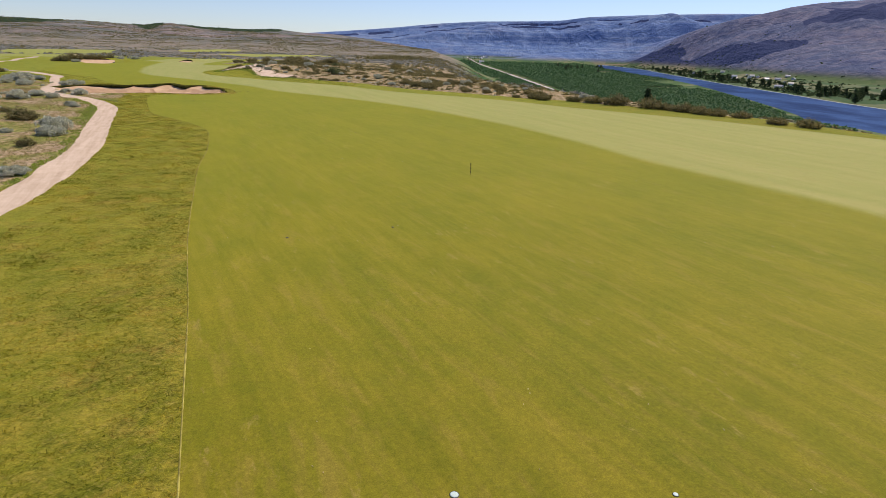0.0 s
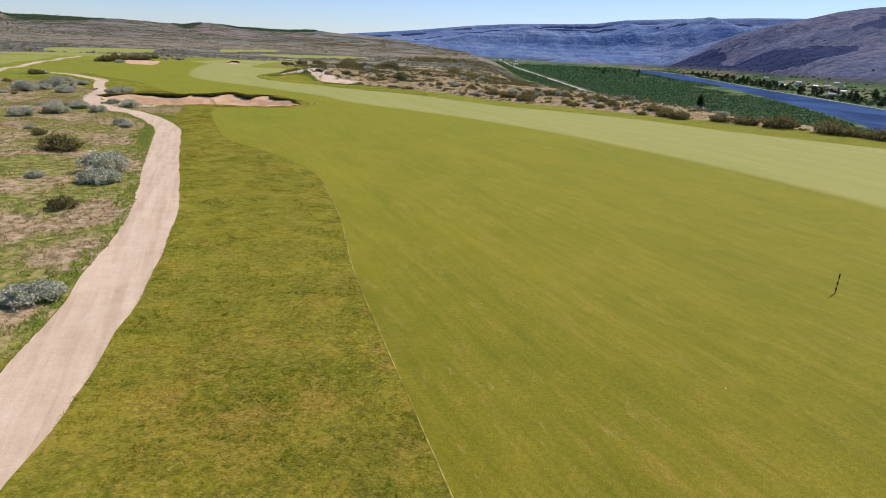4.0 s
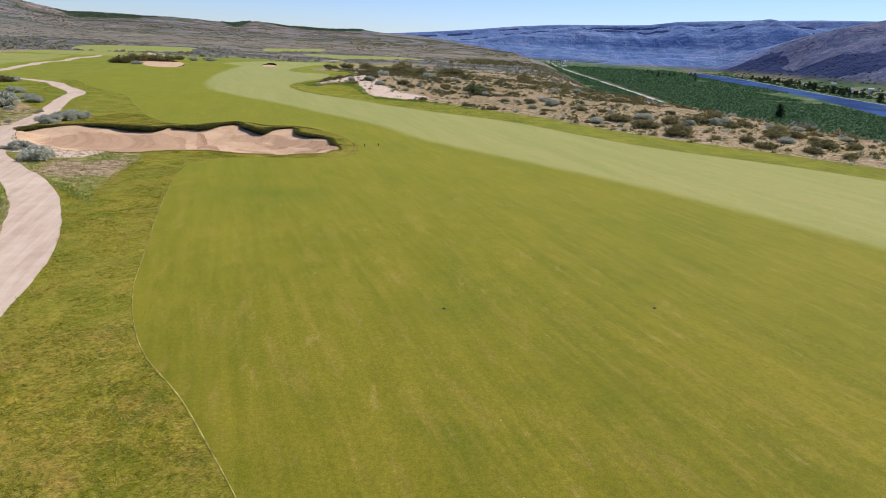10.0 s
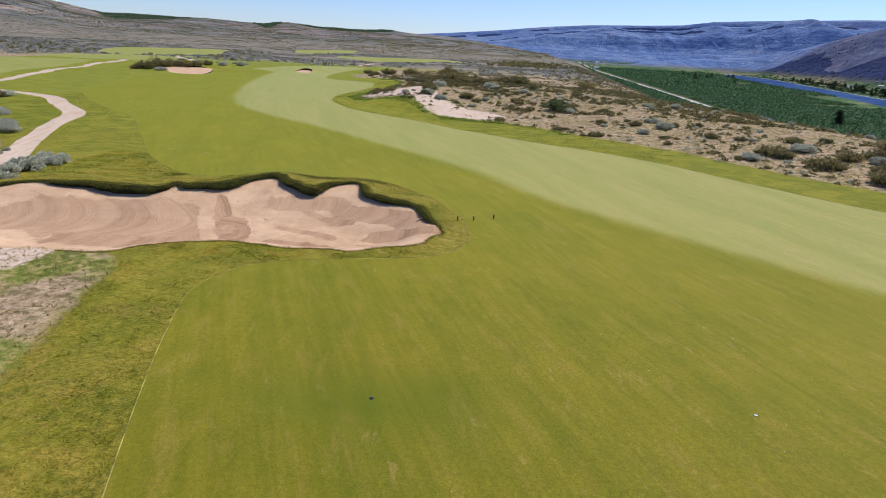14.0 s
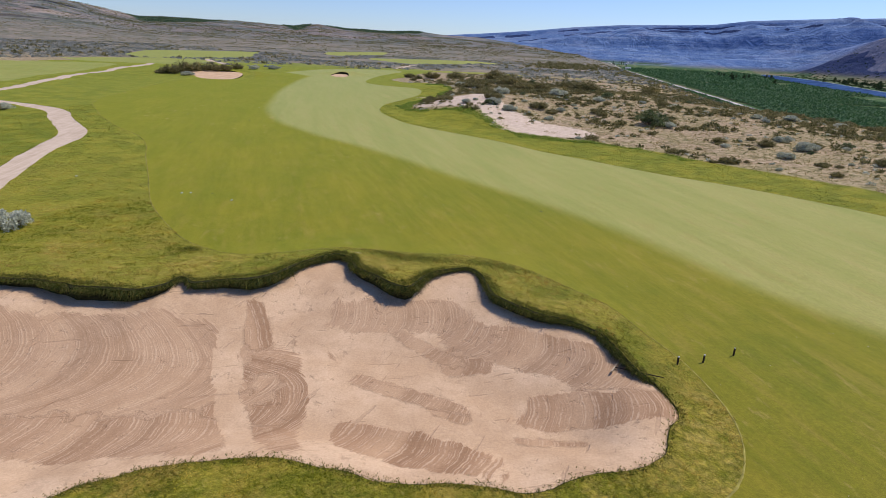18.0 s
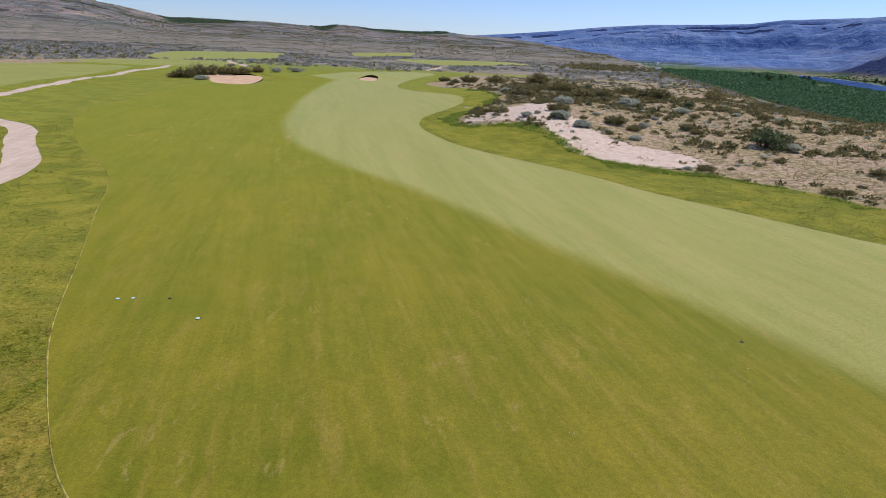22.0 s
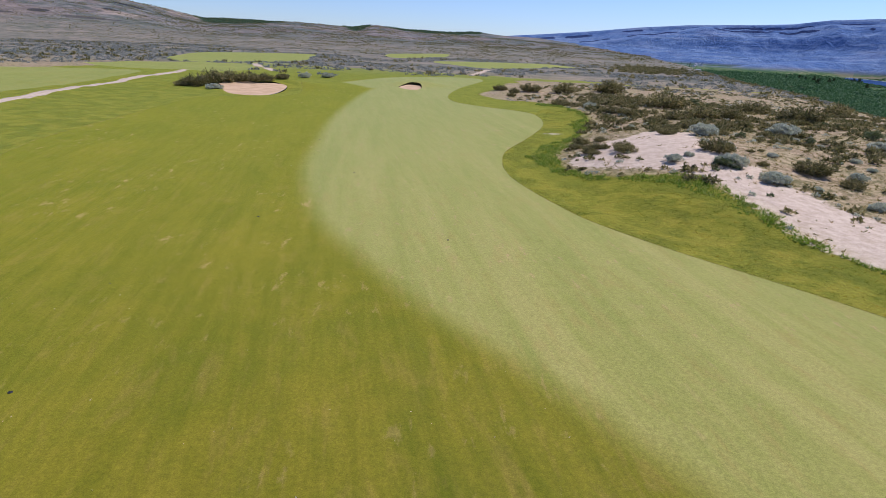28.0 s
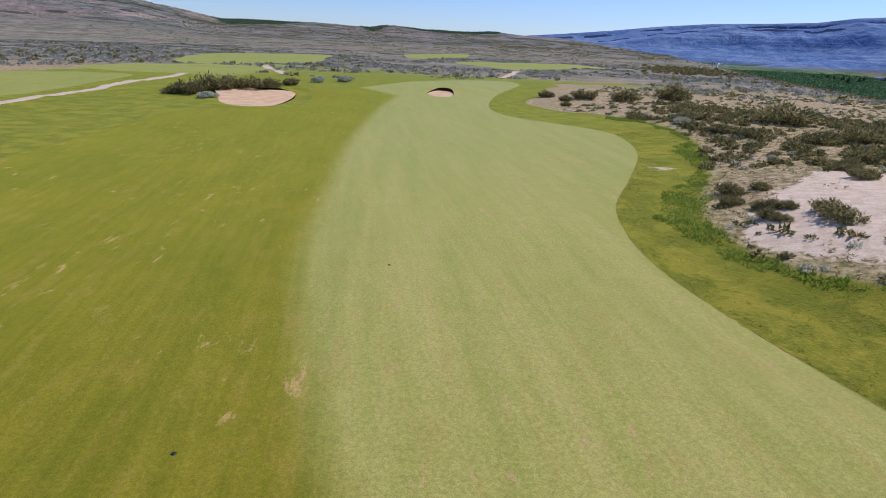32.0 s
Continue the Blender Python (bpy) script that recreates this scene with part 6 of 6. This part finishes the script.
def bunker_rake(x, y, turn):
    z = float(bunker_floor(np.array([x]), np.array([y]))[0])
    ob = thing("bunker_rake", x, y, z + 0.03, "wooden bunker rake lying on the raked sand", "rake")
    ob.rotation_euler = (0, 0, radians(turn))
    part("head", mesh("head", *box(-0.025, 0.025, -0.33, 0.33, 0.0, 0.05), M_STEEL), ob)
    for i in range(11):
        part("tine", mesh("tine", *box(-0.012, 0.012, -0.31 + i * 0.062, -0.295 + i * 0.062, -0.07, 0.005), M_STEEL), ob)
    v, f = lathe([(0.017, 0.02), (0.016, 1.55), (0.012, 1.57)], 8)
    v = [(q[2], q[0], 0.035 + q[1] + 0.10 * q[2]) for q in v]
    part("handle", mesh("handle", v, f, M_STAKE), ob, "dark wooden handle")


bunker_rake(-31.95, 112.85, -20)

# ---- the valley ----
def tree_meshes(seed, tall, wide, material, clumps=26, per=26):
    """A tree of uneven leafy clumps over a tapered trunk with limbs."""
    rng = np.random.default_rng(seed)
    h = rng.uniform(0.22, 1.0, clumps)
    d = wide * (1.05 - h) ** 0.6 * np.sqrt(rng.uniform(0, 1, clumps)) * 0.8
    a = rng.uniform(0, 6.28, clumps)
    c = np.stack([d * np.cos(a), d * np.sin(a), h * tall * 0.93], 1)
    which = np.repeat(np.arange(clumps), per)
    w = rng.normal(size=(len(which), 3))
    w /= np.linalg.norm(w, axis=1)[:, None]
    r = wide * rng.uniform(0.22, 0.42, clumps)
    v, f = leaves(c[which] + w * (r[which] * rng.uniform(0.3, 1, len(which)))[:, None], w + rng.normal(size=w.shape) * 0.4,
                  wide * rng.uniform(0.14, 0.3, len(which)), wide * rng.uniform(0.12, 0.22, len(which)), rng)
    crown = mesh("crown", v, f, material)
    tv, tf = lathe([(0.05 * wide + 0.1, -0.3), (0.045 * wide + 0.06, tall * 0.3), (0.02 * wide, tall * 0.85)], 7)
    for i in range(0, clumps, 5):
        k = len(tv)
        foot = np.array([0, 0, c[i, 2] * 0.7])
        for q, rad in ((foot, 0.03 * wide), (c[i], 0.01 * wide)):
            tv += [tuple(q + rad * np.array([math.cos(2.1 * j), math.sin(2.1 * j), 0])) for j in range(3)]
        tf += [(k + j, k + (j + 1) % 3, k + 3 + (j + 1) % 3, k + 3 + j) for j in range(3)]
    return crown, mesh("trunk", tv, tf, M_WOOD)


def tree(x, y, meshes, label, group, size=1.0, turn=0.0):
    ob = thing("tree", x, y, on_ground(x, y), label, "tree", group)
    ob.scale = (size, size, size)
    ob.rotation_euler = (0, 0, turn)
    for n, me in zip(("crown", "trunk"), meshes):
        part(n, me, ob)


ROUND_TREES = [tree_meshes(400 + i, 9.0, 4.2, M_TREE) for i in range(3)]
POPLARS = [tree_meshes(410 + i, 17.0, 2.6, M_TREE, 34, 22) for i in range(2)]
tree(240.0, 652.0, tree_meshes(420, 14.0, 5.5, M_TREE, 40, 34), "lone dark conical tree standing in the green orchard", "", 1.0)
vrng = np.random.default_rng(30)
for i in range(150):
    s = vrng.uniform(0, 1)
    edge = np.array(RIVER_FAR[::-1], float)
    k = int(vrng.integers(2, len(edge) - 1))
    q = edge[k] + (edge[k - 1] - edge[k]) * s + np.array([vrng.uniform(6, 130), 0])
    tree(q[0], q[1], ROUND_TREES[i % 3], "leafy dark green tree along the far river bank", "trees along the river", vrng.uniform(0.7, 1.7), vrng.uniform(0, 6))
for i in range(16):
    tree(vrng.uniform(380, 640), vrng.uniform(1650, 2350), ROUND_TREES[i % 3], "dark tree in a grove beside the orchard", "grove by the orchard", vrng.uniform(0.8, 1.6))
for i in range(14):
    tree(150 + vrng.uniform(-22, 60), 2600 + vrng.uniform(0, 420), POPLARS[i % 2], "tall narrow poplar beside the valley road", "poplars by the road", vrng.uniform(0.8, 1.2))


def orchard():
    rng = np.random.default_rng(33)
    out = []
    for x0, x1, y0, y1, dx, dy, r in ((70, 420, 420, 1250, 4.2, 5.0, 2.3), (60, 600, 1250, 2100, 8, 9, 4.0), (40, 700, 2100, 3300, 14, 17, 6.5)):
        gx, gy = np.meshgrid(np.arange(x0, x1, dx), np.arange(y0, y1, dy))
        x, y = gx.ravel() + rng.uniform(-0.6, 0.6, gx.size), gy.ravel() + rng.uniform(-2, 2, gx.size)
        e = x - np.interp(y, EDGE_Y, EDGE_X)
        k = (e > 100) & ~inside(x, y, RIVER) & (away(x, y, RIVER, True, 14) > 12) & (x < np.interp(y, [p[1] for p in RIVER_NEAR], [p[0] for p in RIVER_NEAR]) - 8)
        k &= (np.abs(x - 171) > np.interp(y, [600, 2000], [9, 18])) & (fbm(x, y, 120, 2, 35) > -0.55) & (np.mod(x + 0.12 * y, 64) > 4.5) & (np.mod(y, 210) > 6)
        out.append(np.stack([x[k], y[k], np.full(k.sum(), r) * rng.uniform(0.7, 1.2, k.sum())], 1))
    o = np.concatenate(out)
    which = np.repeat(np.arange(len(o)), 12)
    n = len(which)
    w = rng.normal(size=(n, 3))
    w[:, 2] = np.abs(w[:, 2])
    w /= np.linalg.norm(w, axis=1)[:, None]
    r = o[which, 2]
    base = np.stack([o[which, 0], o[which, 1], np.full(n, FLOOR) + 1.2], 1) + w * (r * rng.uniform(0.2, 0.8, n))[:, None] * np.array([1.2, 1.2, 0.25])
    v, f = leaves(base, (w + rng.normal(size=(n, 3)) * 0.5) * np.array([1, 1, 0.35]), r * rng.uniform(0.8, 1.3, n), r * rng.uniform(0.9, 1.4, n), rng, 0.16)
    tagged(new("orchard", mesh("orchard", v, f, M_ORCHARD)), "dense green orchard rows on the valley floor", "orchard", kind="stuff")


orchard()
brng = np.random.default_rng(81)
by = brng.uniform(700, 2900, 1500)
bx = np.interp(by, [p[1] for p in RIVER_FAR[::-1]], [p[0] for p in RIVER_FAR[::-1]]) + 8 + np.abs(brng.normal(0, 130, 1500)) * np.interp(by, [700, 2000], [0.7, 1.6])
lush = fbm(bx, by, 90, 3, 119) > -0.15
far_shrubs("bank_trees", bx[lush], by[lush], brng.uniform(2.0, 5.5, int(lush.sum())), M_TREE, "dark trees and hedges among the far bank's fields", 22)
by = brng.uniform(1450, 2500, 160)
bx = np.interp(by, [p[1] for p in RIVER_NEAR], [p[0] for p in RIVER_NEAR]) - np.abs(brng.normal(0, 18, 160)) - 4
far_shrubs("bank_trees", bx, by, brng.uniform(2.0, 5.0, 160), M_TREE, "dark trees along the near river bank", 22)
M_WALL = mat_plain("white_siding", (0.70, 0.68, 0.64), 0.7, 0.3, 2.0, 0.08)
M_ROOF = mat_plain("grey_metal_roof", (0.36, 0.37, 0.40), 0.5, 0.4, 2.0, 0.15)
M_GLASS = mat_plain("dark_window_glass", (0.03, 0.04, 0.05), 0.15, 0.5, 1.0, 0.1)


def house(x, y, w, d, h, turn):
    ob = thing("farmhouse", x, y, on_ground(x, y), "small white farm building with a grey gabled roof", "house", "farm buildings by the river")
    ob.rotation_euler = (0, 0, turn)
    part("wall", mesh("wall", *box(-w / 2, w / 2, -d / 2, d / 2, -0.5, h), M_WALL), ob)
    o = 0.5
    v = [(-w / 2 - o, -d / 2 - o, h), (w / 2 + o, -d / 2 - o, h), (w / 2 + o, d / 2 + o, h), (-w / 2 - o, d / 2 + o, h), (-w / 2 - o, 0, h + d * 0.3), (w / 2 + o, 0, h + d * 0.3)]
    part("roof", mesh("roof", v, [(0, 1, 5, 4), (2, 3, 4, 5), (0, 4, 3), (1, 2, 5), (0, 3, 2, 1)], M_ROOF), ob)
    for i in (-1, 1):
        part("window", mesh("window", *box(i * w * 0.25 - 0.7, i * w * 0.25 + 0.7, -d / 2 - 0.06, -d / 2, h * 0.35, h * 0.75), M_GLASS), ob)
    part("door", mesh("door", *box(-0.6, 0.6, -d / 2 - 0.06, -d / 2, 0, 2.1), M_ROOF), ob)


for i in range(22):
    hy = vrng.uniform(950, 2150)
    house(np.interp(hy, [400, 700, 900, 1290, 1800, 2350], [500, 510, 540, 600, 690, 790]) + vrng.uniform(60, 330), hy, vrng.uniform(8, 15), vrng.uniform(6, 9), vrng.uniform(2.8, 4), vrng.uniform(0, 3))
for i in range(5):
    house(vrng.uniform(190, 420), vrng.uniform(2500, 3200), vrng.uniform(14, 24), vrng.uniform(9, 13), vrng.uniform(4, 6), vrng.uniform(0, 3))


def mast(x, y):
    ob = thing("power_pylon", x, y, on_ground(x, y), "thin steel pylon on the far ridge", "pylon", "pylons on the ridge")
    for sx in (-1, 1):
        part("leg", mesh("leg", *box(sx * 1.4 - 0.3, sx * 1.4 + 0.3, -0.3, 0.3, -2, 16), M_ROOF), ob)
    for h in (10, 13, 16):
        part("crossarm", mesh("crossarm", *box(-4, 4, -0.3, 0.3, h, h + 0.6), M_ROOF), ob)


for ax in (-34.9, -34.2):
    mast(EYE[0] + 2690 * math.sin(radians(ax)), EYE[1] + 2690 * math.cos(radians(ax)))


# ---- fallen leaves and flecks on the turf ----
lrng = np.random.default_rng(44)
lx, ly = lrng.uniform(-100, 45, 2600), lrng.uniform(5, 200, 2600)
keep = inside(lx, ly, FAIRWAY) & (fbm(lx, ly, 18, 2, 93) > -0.2)
lx, ly = lx[keep], ly[keep]
lv, lf = leaves(np.stack([lx, ly, ground_at(lx, ly) + 0.012], 1), np.column_stack([lrng.normal(size=(len(lx), 2)), np.full(len(lx), 0.15)]),
                lrng.uniform(0.03, 0.09, len(lx)), lrng.uniform(0.02, 0.05, len(lx)), lrng)
M_LITTER = mat_leaf("bleached_leaf", (0.40, 0.32, 0.16), (0.60, 0.50, 0.30), (0.75, 0.68, 0.50))
tagged(new("fallen_leaves", mesh("fallen_leaves", lv, lf, M_LITTER)), "pale fallen leaves flecked over the fairway", "leaves", kind="stuff")
